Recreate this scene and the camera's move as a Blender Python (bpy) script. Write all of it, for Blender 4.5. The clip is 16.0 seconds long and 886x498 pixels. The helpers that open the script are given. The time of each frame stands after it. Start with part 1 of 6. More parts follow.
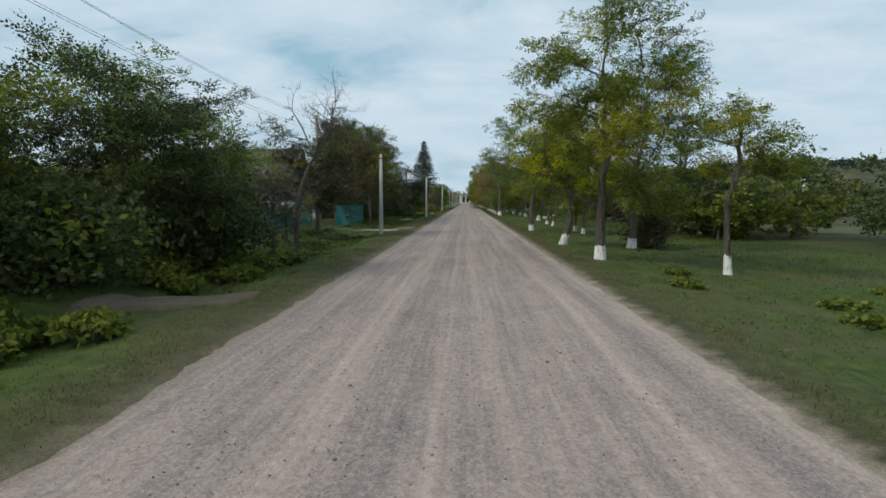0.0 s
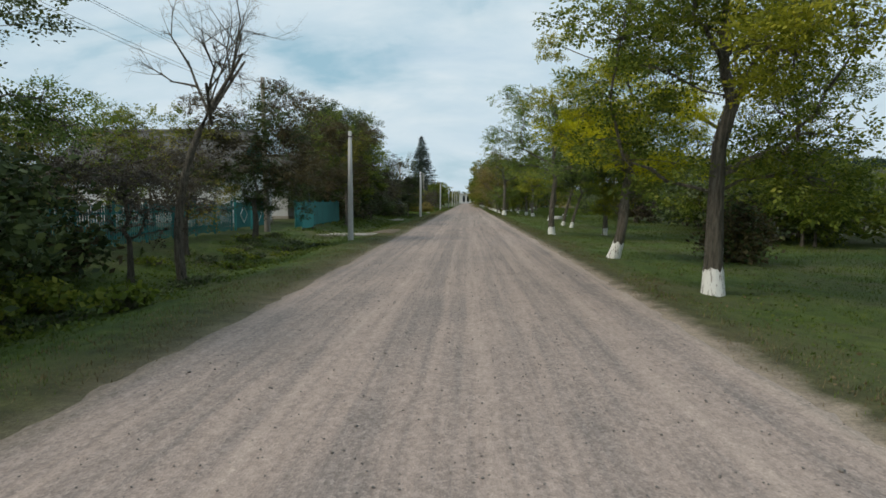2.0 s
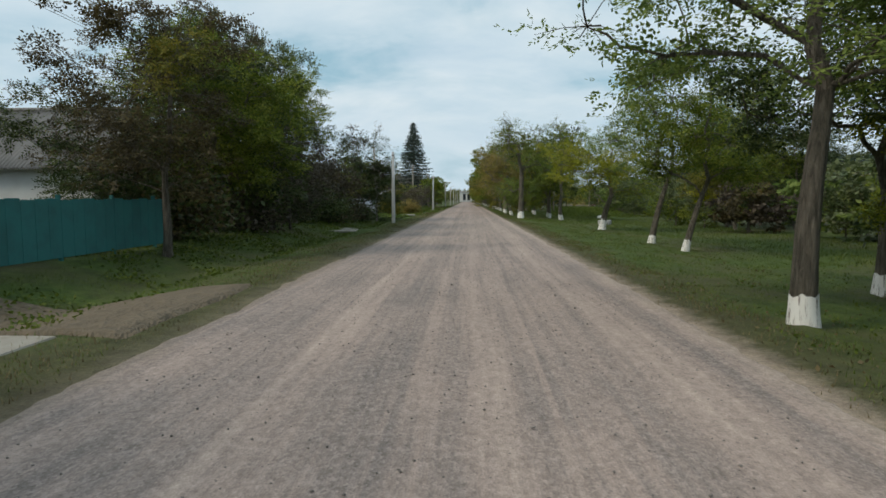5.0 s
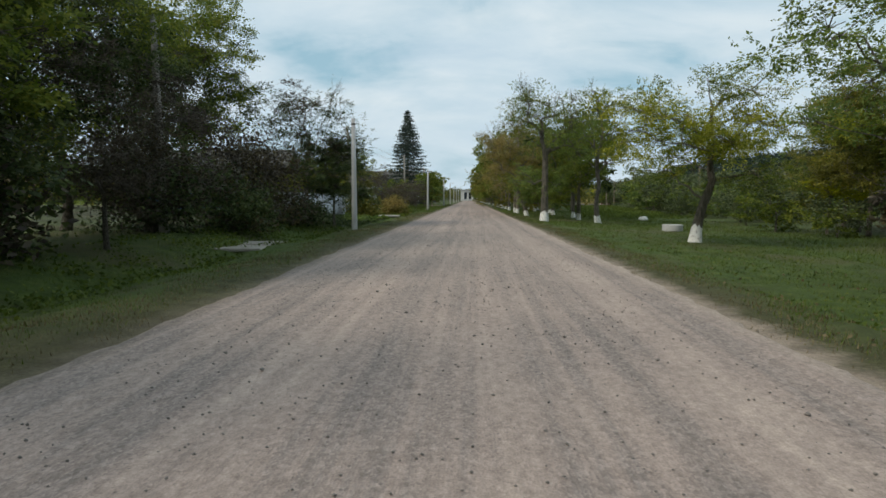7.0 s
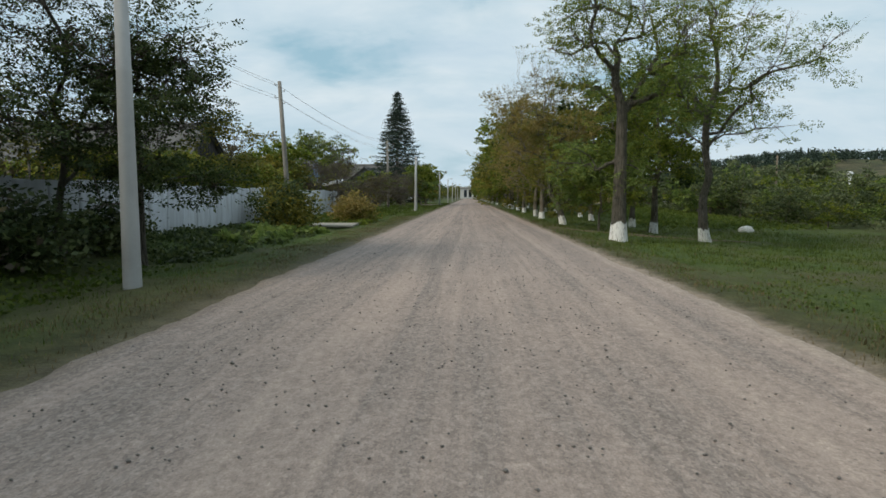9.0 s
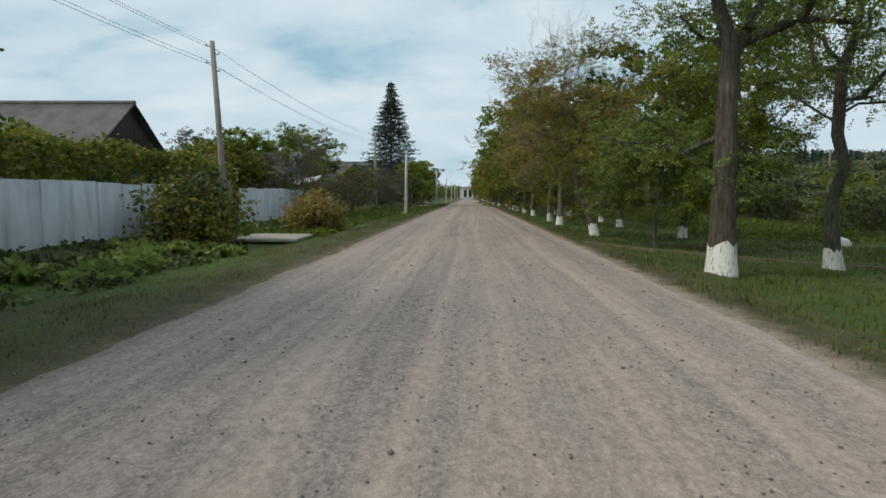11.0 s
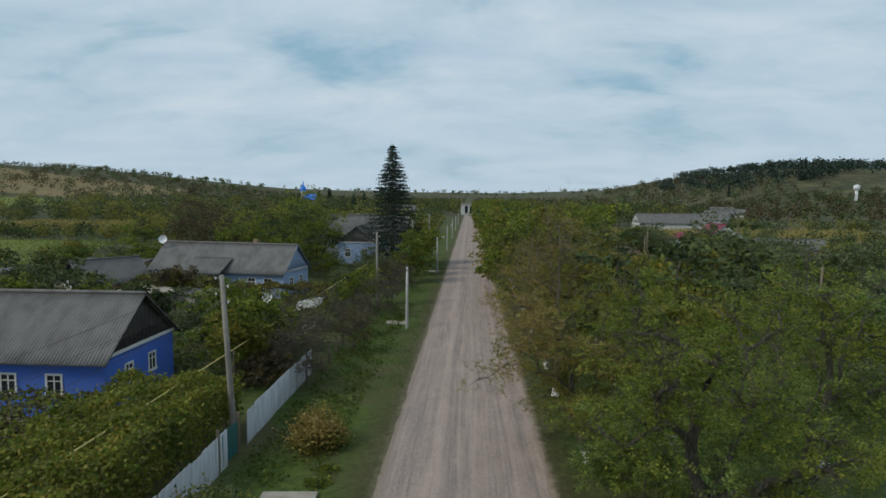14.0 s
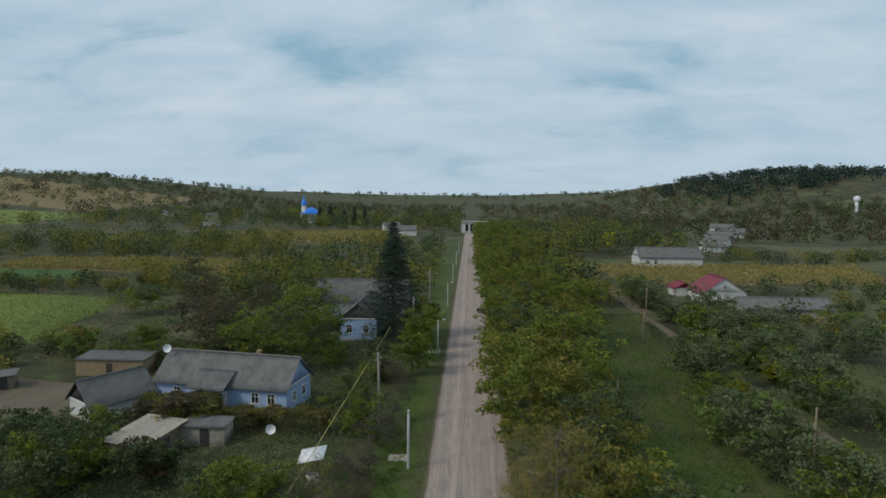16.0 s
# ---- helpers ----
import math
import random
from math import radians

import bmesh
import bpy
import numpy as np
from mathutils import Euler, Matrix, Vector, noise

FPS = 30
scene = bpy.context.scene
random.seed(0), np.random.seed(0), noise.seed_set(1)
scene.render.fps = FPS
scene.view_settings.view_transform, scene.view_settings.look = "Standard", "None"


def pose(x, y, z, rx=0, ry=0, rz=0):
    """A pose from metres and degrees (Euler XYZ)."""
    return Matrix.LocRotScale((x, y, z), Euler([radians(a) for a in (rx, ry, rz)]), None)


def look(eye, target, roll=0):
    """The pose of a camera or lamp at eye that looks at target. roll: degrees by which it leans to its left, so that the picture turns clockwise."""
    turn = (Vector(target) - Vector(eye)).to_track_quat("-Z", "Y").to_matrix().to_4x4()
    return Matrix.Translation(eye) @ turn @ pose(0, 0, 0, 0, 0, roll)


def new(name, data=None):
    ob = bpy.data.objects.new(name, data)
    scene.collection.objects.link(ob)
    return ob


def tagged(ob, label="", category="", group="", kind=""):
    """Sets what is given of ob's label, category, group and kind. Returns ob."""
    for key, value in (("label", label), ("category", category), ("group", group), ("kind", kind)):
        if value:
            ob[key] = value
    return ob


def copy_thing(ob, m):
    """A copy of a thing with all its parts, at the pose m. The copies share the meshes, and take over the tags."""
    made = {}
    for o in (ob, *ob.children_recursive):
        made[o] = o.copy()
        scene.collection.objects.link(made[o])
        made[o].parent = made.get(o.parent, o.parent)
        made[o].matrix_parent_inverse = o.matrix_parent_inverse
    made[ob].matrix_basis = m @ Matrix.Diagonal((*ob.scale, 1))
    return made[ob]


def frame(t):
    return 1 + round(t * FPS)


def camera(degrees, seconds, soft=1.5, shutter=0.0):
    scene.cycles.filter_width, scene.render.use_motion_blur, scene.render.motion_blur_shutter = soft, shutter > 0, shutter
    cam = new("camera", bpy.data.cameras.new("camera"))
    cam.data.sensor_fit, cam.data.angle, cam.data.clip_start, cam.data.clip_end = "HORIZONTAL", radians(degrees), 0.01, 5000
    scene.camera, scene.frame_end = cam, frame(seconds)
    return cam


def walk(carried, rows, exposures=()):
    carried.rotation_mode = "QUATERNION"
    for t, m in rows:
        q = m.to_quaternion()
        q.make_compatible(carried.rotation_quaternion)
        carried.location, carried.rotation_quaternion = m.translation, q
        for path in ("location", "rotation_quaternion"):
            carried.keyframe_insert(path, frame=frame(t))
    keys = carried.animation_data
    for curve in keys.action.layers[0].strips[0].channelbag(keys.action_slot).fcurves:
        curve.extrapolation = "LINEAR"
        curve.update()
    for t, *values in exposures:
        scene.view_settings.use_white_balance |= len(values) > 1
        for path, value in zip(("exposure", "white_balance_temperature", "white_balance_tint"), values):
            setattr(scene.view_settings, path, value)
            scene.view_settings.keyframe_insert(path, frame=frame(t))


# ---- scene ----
cam = camera(73.5, 16.0, 1.6)
PATH = [
    (0, pose(0.150, 0.000, 2.248, 85.359, -0.291, 2.267)),
    (0.7, pose(0.133, 2.951, 1.962, 85.442, -0.258, 2.252)),
    (1.5, pose(0.147, 7.602, 1.975, 85.404, -0.284, 2.292)),
    (2.5, pose(0.183, 15.014, 1.892, 85.320, -0.246, 2.287)),
    (3, pose(0.217, 19.520, 1.915, 85.274, -0.227, 2.274)),
    (3.5, pose(0.243, 24.103, 1.885, 85.225, -0.134, 2.309)),
    (4, pose(0.314, 28.480, 1.818, 85.239, -0.011, 2.341)),
    (4.2, pose(0.314, 30.505, 1.818, 85.239, -0.011, 2.341)),
    (6.3, pose(0.220, 48.972, 1.660, 85.176, 0.067, 2.451)),
    (7, pose(0.219, 55.000, 1.519, 85.145, 0.033, 2.486)),
    (7.6, pose(0.209, 60.764, 1.436, 85.086, -0.020, 2.516)),
    (8.2, pose(0.082, 67.066, 1.389, 85.002, -0.149, 2.416)),
    (8.6, pose(0.056, 71.247, 1.546, 84.956, -0.244, 2.473)),
    (9, pose(0.033, 75.393, 1.520, 84.932, -0.287, 2.455)),
    (11.5, pose(0.132, 84.711, 1.584, 84.918, -0.503, 2.477)),
    (12, pose(0.168, 84.596, 2.712, 84.873, -0.595, 2.510)),
    (12.3, pose(0.147, 84.486, 3.895, 84.916, -0.636, 2.543)),
    (12.5, pose(0.113, 84.269, 4.730, 85.063, -0.630, 2.524)),
    (13, pose(0.136, 84.210, 6.656, 85.125, -0.563, 2.545)),
    (13.5, pose(0.035, 84.319, 8.701, 85.174, -0.596, 2.527)),
    (14, pose(0.120, 84.219, 11.807, 85.073, -0.523, 2.587)),
    (14.5, pose(0.097, 84.308, 15.161, 85.117, -0.457, 2.603)),
    (15, pose(0.061, 84.457, 18.512, 85.067, -0.405, 2.607)),
    (15.5, pose(0.085, 84.373, 21.822, 85.044, -0.331, 2.620)),
    (16, pose(0.057, 84.431, 24.986, 85.028, -0.302, 2.641)),
]
walk(cam, PATH, [(0, 0.08, 6750, 10), (2, 0.14, 7000, 10), (11.5, 0.14, 7000, 10), (13.5, -0.10, 6650, 10), (16, -0.17, 6600, 10)])

# ---- light and sky ----
SUN_EL, SUN_AZ = 42.0, 242.0   # degrees; azimuth clockwise from +y


def nodes_of(tree_owner):
    tree_owner.use_nodes = True
    nt = tree_owner.node_tree
    nt.nodes.clear()
    return nt, nt.nodes, nt.links


def math_node(nt, op, a, b=None):
    n = nt.nodes.new("ShaderNodeMath")
    n.operation = op
    for i, v in enumerate((a, b)):
        if v is None:
            continue
        if isinstance(v, (int, float)):
            n.inputs[i].default_value = v
        else:
            nt.links.new(v, n.inputs[i])
    return n.outputs[0]


def mix_rgb(nt, fac, a, b, blend="MIX"):
    n = nt.nodes.new("ShaderNodeMix")
    n.data_type, n.blend_type = "RGBA", blend
    for sock, v in ((n.inputs["Factor"], fac), (n.inputs[6], a), (n.inputs[7], b)):
        if isinstance(v, (int, float)):
            sock.default_value = v
        elif isinstance(v, tuple):
            sock.default_value = (*v, 1)
        else:
            nt.links.new(v, sock)
    return n.outputs[2]


def noise_tex(nt, vec, scale, detail=4, rough=0.55, dist=0.0):
    n = nt.nodes.new("ShaderNodeTexNoise")
    n.inputs["Scale"].default_value = scale
    n.inputs["Detail"].default_value = detail
    n.inputs["Roughness"].default_value = rough
    n.inputs["Distortion"].default_value = dist
    if vec is not None:
        nt.links.new(vec, n.inputs["Vector"])
    return n.outputs["Fac"]


def ramp(nt, fac, stops):
    n = nt.nodes.new("ShaderNodeValToRGB")
    el = n.color_ramp.elements
    while len(el) < len(stops):
        el.new(0.5)
    for e, (p, c) in zip(el, stops):
        e.position = p
        e.color = (*c, 1) if isinstance(c, tuple) else (c, c, c, 1)
    nt.links.new(fac, n.inputs["Fac"])
    return n.outputs["Color"]


def mapping(nt, vec, scale=(1, 1, 1), loc=(0, 0, 0), rot=(0, 0, 0)):
    n = nt.nodes.new("ShaderNodeMapping")
    n.inputs["Scale"].default_value = scale
    n.inputs["Location"].default_value = loc
    n.inputs["Rotation"].default_value = rot
    nt.links.new(vec, n.inputs["Vector"])
    return n.outputs["Vector"]


world = bpy.data.worlds.new("sky")
scene.world = world
nt, nn, ln = nodes_of(world)
sky = nn.new("ShaderNodeTexSky")
sky.sky_type, sky.sun_disc = "NISHITA", False
sky.sun_elevation, sky.sun_rotation = radians(SUN_EL), radians(SUN_AZ)
sky.air_density, sky.dust_density = 1.0, 1.5
co = nn.new("ShaderNodeTexCoord").outputs["Generated"]
sep = nn.new("ShaderNodeSeparateXYZ")
ln.new(co, sep.inputs[0])
zz = math_node(nt, "ADD", math_node(nt, "MAXIMUM", sep.outputs["Z"], 0.0), 0.30)
comb = nn.new("ShaderNodeCombineXYZ")
ln.new(math_node(nt, "DIVIDE", sep.outputs["X"], zz), comb.inputs[0])
ln.new(math_node(nt, "DIVIDE", sep.outputs["Y"], zz), comb.inputs[1])
# a thin, broken veil of cloud with a few blue holes
veil = noise_tex(nt, mapping(nt, comb.outputs[0], (1.15, 1.7, 1), (1.3, 0.4, 0), (0, 0, 0.30)), 1.7, 8, 0.55, 0.35)
veil = ramp(nt, veil, [(0.30, 0.0), (0.43, 0.7), (0.56, 1.0)])
tone = noise_tex(nt, mapping(nt, comb.outputs[0], (1.0, 1.9, 1), (4.0, 2.0, 0), (0, 0, -0.25)), 1.6, 8, 0.58, 0.4)
cloud = ramp(nt, tone, [(0.30, (0.45, 0.61, 0.76)), (0.50, (0.54, 0.685, 0.81)), (0.68, (0.63, 0.75, 0.85))])
blue = mix_rgb(nt, 1.0, sky.outputs[0], (0.055, 0.055, 0.055), "MULTIPLY")
blue = mix_rgb(nt, 0.75, blue, (0.35, 0.60, 0.77))
col = mix_rgb(nt, veil, blue, cloud)
low = ramp(nt, sep.outputs["Z"], [(0.0, 1.0), (0.20, 0.0)])
col = mix_rgb(nt, math_node(nt, "MULTIPLY", low, 0.6), col, (0.53, 0.67, 0.79))
bg = nn.new("ShaderNodeBackground")
ln.new(col, bg.inputs["Color"])
bg.inputs["Strength"].default_value = 0.98
out = nn.new("ShaderNodeOutputWorld")
ln.new(bg.outputs[0], out.inputs["Surface"])

sun = new("sun", bpy.data.lights.new("sun", "SUN"))
sun.data.energy, sun.data.angle, sun.data.color = 1.9, radians(14), (1.0, 0.94, 0.84)
sun_dir = Vector((math.sin(radians(SUN_AZ)) * math.cos(radians(SUN_EL)), math.cos(radians(SUN_AZ)) * math.cos(radians(SUN_EL)), math.sin(radians(SUN_EL))))
sun.matrix_world = look(sun_dir * 100, (0, 0, 0))


# ---- materials ----
def bump(nt, height, strength, dist=0.02):
    n = nt.nodes.new("ShaderNodeBump")
    n.inputs["Strength"].default_value = strength
    n.inputs["Distance"].default_value = dist
    nt.links.new(height, n.inputs["Height"])
    return n.outputs["Normal"]


def finish(nt, color, rough=0.8, normal=None, metal=0.0, spec=0.3):
    p = nt.nodes.new("ShaderNodeBsdfPrincipled")
    if isinstance(color, tuple):
        p.inputs["Base Color"].default_value = (*color, 1)
    else:
        nt.links.new(color, p.inputs["Base Color"])
    p.inputs["Roughness"].default_value = rough
    p.inputs["Metallic"].default_value = metal
    p.inputs["Specular IOR Level"].default_value = spec
    if normal is not None:
        nt.links.new(normal, p.inputs["Normal"])
    o = nt.nodes.new("ShaderNodeOutputMaterial")
    nt.links.new(p.outputs[0], o.inputs["Surface"])
    return p, o


def material(name):
    m = bpy.data.materials.new(name)
    nt, _, _ = nodes_of(m)
    return m, nt


def obj_co(nt):
    return nt.nodes.new("ShaderNodeTexCoord").outputs["Object"]


def position(nt):
    return nt.nodes.new("ShaderNodeNewGeometry").outputs["Position"]


def leaf_mat(name, c_dark, c_mid, c_light, through_light=0.3):
    m, nt = material(name)
    g = nt.nodes.new("ShaderNodeNewGeometry")
    island = g.outputs["Random Per Island"]
    big = noise_tex(nt, position(nt), 0.55, 2)
    f = math_node(nt, "ADD", math_node(nt, "MULTIPLY", island, 0.6), math_node(nt, "MULTIPLY", math_node(nt, "SUBTRACT", big, 0.3), 1.0))
    c = ramp(nt, f, [(0.1, c_dark), (0.5, c_mid), (0.95, c_light)])
    p, o = finish(nt, c, 0.55, spec=0.25)
    tr = nt.nodes.new("ShaderNodeBsdfTranslucent")
    nt.links.new(c, tr.inputs["Color"])
    mx = nt.nodes.new("ShaderNodeMixShader")
    mx.inputs[0].default_value = through_light
    nt.links.new(p.outputs[0], mx.inputs[1])
    nt.links.new(tr.outputs[0], mx.inputs[2])
    nt.links.new(mx.outputs[0], o.inputs["Surface"])
    return m


LEAF = dict(
    green=leaf_mat("leaf_green", (0.049, 0.076, 0.011), (0.134, 0.180, 0.026), (0.321, 0.328, 0.053), 0.5),
    dark=leaf_mat("leaf_dark", (0.022, 0.038, 0.014), (0.058, 0.084, 0.027), (0.134, 0.162, 0.048), 0.3),
    feather=leaf_mat("leaf_feather", (0.062, 0.103, 0.028), (0.150, 0.214, 0.052), (0.305, 0.366, 0.095), 0.5),
    weed=leaf_mat("leaf_weed", (0.044, 0.062, 0.028), (0.108, 0.136, 0.058), (0.22, 0.25, 0.11), 0.3),
    yellow=leaf_mat("leaf_yellow", (0.20, 0.225, 0.012), (0.45, 0.45, 0.020), (0.70, 0.62, 0.030), 0.5),
    brown=leaf_mat("leaf_brown", (0.036, 0.030, 0.018), (0.085, 0.068, 0.034), (0.165, 0.13, 0.05), 0.3),
    orange=leaf_mat("leaf_orange", (0.12, 0.108, 0.036), (0.26, 0.205, 0.065), (0.42, 0.30, 0.10), 0.42),
    lime=leaf_mat("leaf_lime", (0.102, 0.123, 0.013), (0.262, 0.275, 0.027), (0.471, 0.427, 0.048), 0.5),
    olive=leaf_mat("leaf_olive", (0.066, 0.080, 0.017), (0.168, 0.170, 0.032), (0.336, 0.266, 0.048), 0.45),
    purple=leaf_mat("leaf_purple", (0.042, 0.034, 0.028), (0.085, 0.068, 0.052), (0.14, 0.12, 0.08), 0.3),
    spruce=leaf_mat("needle", (0.012, 0.024, 0.018), (0.024, 0.044, 0.030), (0.05, 0.08, 0.05), 0.1),
    grass=leaf_mat("grass_blade", (0.043, 0.068, 0.009), (0.091, 0.133, 0.019), (0.171, 0.199, 0.040), 0.4),
    dry=leaf_mat("dry_grass", (0.085, 0.066, 0.032), (0.155, 0.120, 0.060), (0.24, 0.19, 0.10), 0.3),
    corn=leaf_mat("ripe_corn", (0.13, 0.12, 0.035), (0.26, 0.22, 0.065), (0.38, 0.31, 0.11)),
)


def bark_mat(name, a, b):
    m, nt = material(name)
    v = mapping(nt, position(nt), (12, 12, 1.5))
    n1 = ramp(nt, noise_tex(nt, v, 1.6, 6, 0.7, 0.4), [(0.34, 0.0), (0.66, 1.0)])
    n2 = noise_tex(nt, position(nt), 1.3, 3)
    c = mix_rgb(nt, n1, a, b)
    c = mix_rgb(nt, math_node(nt, "MULTIPLY", n2, 0.5), c, (0.07, 0.075, 0.05))
    finish(nt, c, 0.9, bump(nt, n1, 1.0, 0.10))
    return m


BARK = bark_mat("bark", (0.062, 0.052, 0.042), (0.30, 0.26, 0.21))
BARK_PALE = bark_mat("pale_dead_wood", (0.17, 0.14, 0.105), (0.40, 0.34, 0.27))
BARK_GREY = bark_mat("dead_bark", (0.07, 0.06, 0.05), (0.22, 0.19, 0.16))


def stained(name, base, dirt, scale=1.2, amount=0.6, rough=0.8, bmp=0.15, grain=25, metal=0.0, streak=None):
    """A painted or weathered surface: base colour with stains at two scales."""
    m, nt = material(name)
    p = position(nt)
    if streak:
        p = mapping(nt, p, streak)
    n1 = noise_tex(nt, p, scale, 5, 0.6)
    n2 = noise_tex(nt, p, scale * grain, 3, 0.6)
    f = ramp(nt, n1, [(0.42, 0.0), (0.75, 1.0)])
    c = mix_rgb(nt, math_node(nt, "MULTIPLY", f, amount), base, dirt)
    c = mix_rgb(nt, math_node(nt, "MULTIPLY", n2, 0.25), c, tuple(0.55 * v for v in base))
    rnd = nt.nodes.new("ShaderNodeObjectInfo").outputs["Random"]
    c = mix_rgb(nt, math_node(nt, "MULTIPLY", rnd, 0.18), c, tuple(0.6 * v for v in dirt))
    finish(nt, c, rough, bump(nt, n2, bmp, 0.01), metal)
    return m


CONCRETE = stained("concrete", (0.37, 0.34, 0.29), (0.19, 0.165, 0.13), 2.2, 0.8)
POLE_WHITE = stained("limed_concrete", (0.47, 0.47, 0.46), (0.28, 0.27, 0.25), 1.5, 0.5)
POLE_GREY = stained("grey_concrete_pole", (0.27, 0.25, 0.22), (0.14, 0.13, 0.11), 2.5, 0.6)
FENCE_WHITE = stained("white_fence_paint", (0.50, 0.53, 0.56), (0.27, 0.27, 0.25), 1.4, 0.75, streak=(1, 2.5, 0.5))
TEAL = stained("teal_paint", (0.030, 0.17, 0.165), (0.03, 0.09, 0.09), 1.6, 0.6)
TEAL_LIGHT = stained("bright_teal_paint", (0.040, 0.28, 0.27), (0.04, 0.17, 0.16), 1.5, 0.5)
BLUE_WALL = stained("blue_limewash", (0.065, 0.16, 0.58), (0.09, 0.15, 0.38), 0.9, 0.6)
PALE_BLUE = stained("pale_blue_limewash", (0.32, 0.45, 0.68), (0.32, 0.37, 0.45), 0.8, 0.5)
WHITE_WALL = stained("white_limewash", (0.60, 0.61, 0.60), (0.38, 0.36, 0.33), 0.8, 0.5)
SLATE = stained("grey_corrugated_sheet", (0.165, 0.162, 0.156), (0.07, 0.066, 0.06), 1.1, 0.85, streak=(1, 0.35, 1))
RED_ROOF = stained("dark_red_metal_sheet", (0.23, 0.035, 0.055), (0.14, 0.03, 0.04), 0.6, 0.5, 0.5)
DARK_BOARD = stained("dark_weathered_boards", (0.062, 0.056, 0.052), (0.03, 0.027, 0.025), 2.0, 0.7, streak=(1, 4, 0.6))
WOOD = stained("weathered_wood", (0.21, 0.17, 0.125), (0.10, 0.08, 0.06), 2.0, 0.7)
OCHRE = stained("clay_wall", (0.30, 0.22, 0.13), (0.18, 0.14, 0.09), 1.2, 0.6)
FRAME = stained("window_paint", (0.70, 0.70, 0.68), (0.45, 0.43, 0.40), 3.0, 0.4)
CHURCH_BLUE = stained("bright_blue_sheet", (0.02, 0.20, 0.72), (0.02, 0.14, 0.5), 0.2, 0.4, 0.4)
YELLOW = stained("yellow_pipe_paint", (0.55, 0.46, 0.16), (0.35, 0.30, 0.15), 2.0, 0.5)
IRON = stained("dark_iron", (0.06, 0.055, 0.05), (0.10, 0.05, 0.03), 6.0, 0.5, 0.6)
DISH = stained("white_enamel", (0.72, 0.73, 0.74), (0.5, 0.5, 0.5), 2.0, 0.3, 0.4)
LIME, nt = material("tree_limewash")
nv = noise_tex(nt, mapping(nt, position(nt), (13, 13, 1.6)), 1.6, 6, 0.7, 0.3)
nb = noise_tex(nt, position(nt), 5.0, 5, 0.65)
c = mix_rgb(nt, math_node(nt, "MULTIPLY", nb, 0.45), (0.76, 0.76, 0.73), (0.50, 0.48, 0.43))
c = mix_rgb(nt, ramp(nt, nv, [(0.54, 0.0), (0.60, 0.85)]), c, (0.15, 0.125, 0.10))
finish(nt, c, 0.9, bump(nt, nv, 0.8, 0.04))
m, nt = material("window_glass")
finish(nt, (0.02, 0.025, 0.03), 0.06, spec=0.5)
GLASS = m

# road: packed clay with grey gravel lanes
m, nt = material("gravel_road")
p = position(nt)
sepx = nt.nodes.new("ShaderNodeSeparateXYZ")
nt.links.new(p, sepx.inputs[0])
wob = noise_tex(nt, mapping(nt, p, (1, 0.06, 1)), 0.9, 3)
xw = math_node(nt, "ADD", sepx.outputs["X"], math_node(nt, "MULTIPLY", math_node(nt, "SUBTRACT", wob, 0.5), 1.4))
cw = nt.nodes.new("ShaderNodeCombineXYZ")
nt.links.new(xw, cw.inputs[0])
lanes = noise_tex(nt, mapping(nt, cw.outputs[0], (1, 0, 0), (2.7, 0, 0)), 1.15, 5, 0.6)
streaks = noise_tex(nt, mapping(nt, p, (5.5, 0.11, 1)), 1.0, 6, 0.7)
patchy = noise_tex(nt, mapping(nt, p, (0.9, 0.4, 1)), 1.0, 6, 0.7)
f = math_node(nt, "ADD", math_node(nt, "MULTIPLY", lanes, 0.95), math_node(nt, "ADD", math_node(nt, "MULTIPLY", streaks, 0.55), math_node(nt, "MULTIPLY", patchy, 0.40)))
f = math_node(nt, "ADD", math_node(nt, "DIVIDE", f, 1.9), math_node(nt, "MULTIPLY", sepx.outputs["X"], 0.004))
c = ramp(nt, f, [(0.38, (0.172, 0.147, 0.138)), (0.45, (0.234, 0.193, 0.174)), (0.52, (0.318, 0.250, 0.218)), (0.62, (0.405, 0.322, 0.276))])
sandier = ramp(nt, math_node(nt, "DIVIDE", math_node(nt, "ADD", sepx.outputs["Y"], math_node(nt, "MULTIPLY", patchy, 14.0)), 1000.0), [(0.062, 0.0), (0.082, 0.22), (0.110, 0.08)])
c = mix_rgb(nt, sandier, c, (0.40, 0.325, 0.265))
gravelly = ramp(nt, f, [(0.42, 1.0), (0.56, 0.25)])
edge = math_node(nt, "ABSOLUTE", sepx.outputs["X"])
edge = ramp(nt, math_node(nt, "DIVIDE", math_node(nt, "ADD", edge, math_node(nt, "MULTIPLY", math_node(nt, "SUBTRACT", patchy, 0.5), 0.9)), 4.0), [(0.79, 0.0), (0.89, 1.0)])
c = mix_rgb(nt, math_node(nt, "MULTIPLY", edge, ramp(nt, math_node(nt, "ADD", math_node(nt, "DIVIDE", sepx.outputs["X"], 20.0), 0.5), [(0.45, 0.75), (0.55, 0.6)])), c,
            ramp(nt, math_node(nt, "ADD", math_node(nt, "DIVIDE", sepx.outputs["X"], 20.0), 0.5), [(0.45, (0.175, 0.142, 0.105)), (0.55, (0.42, 0.34, 0.275))]))
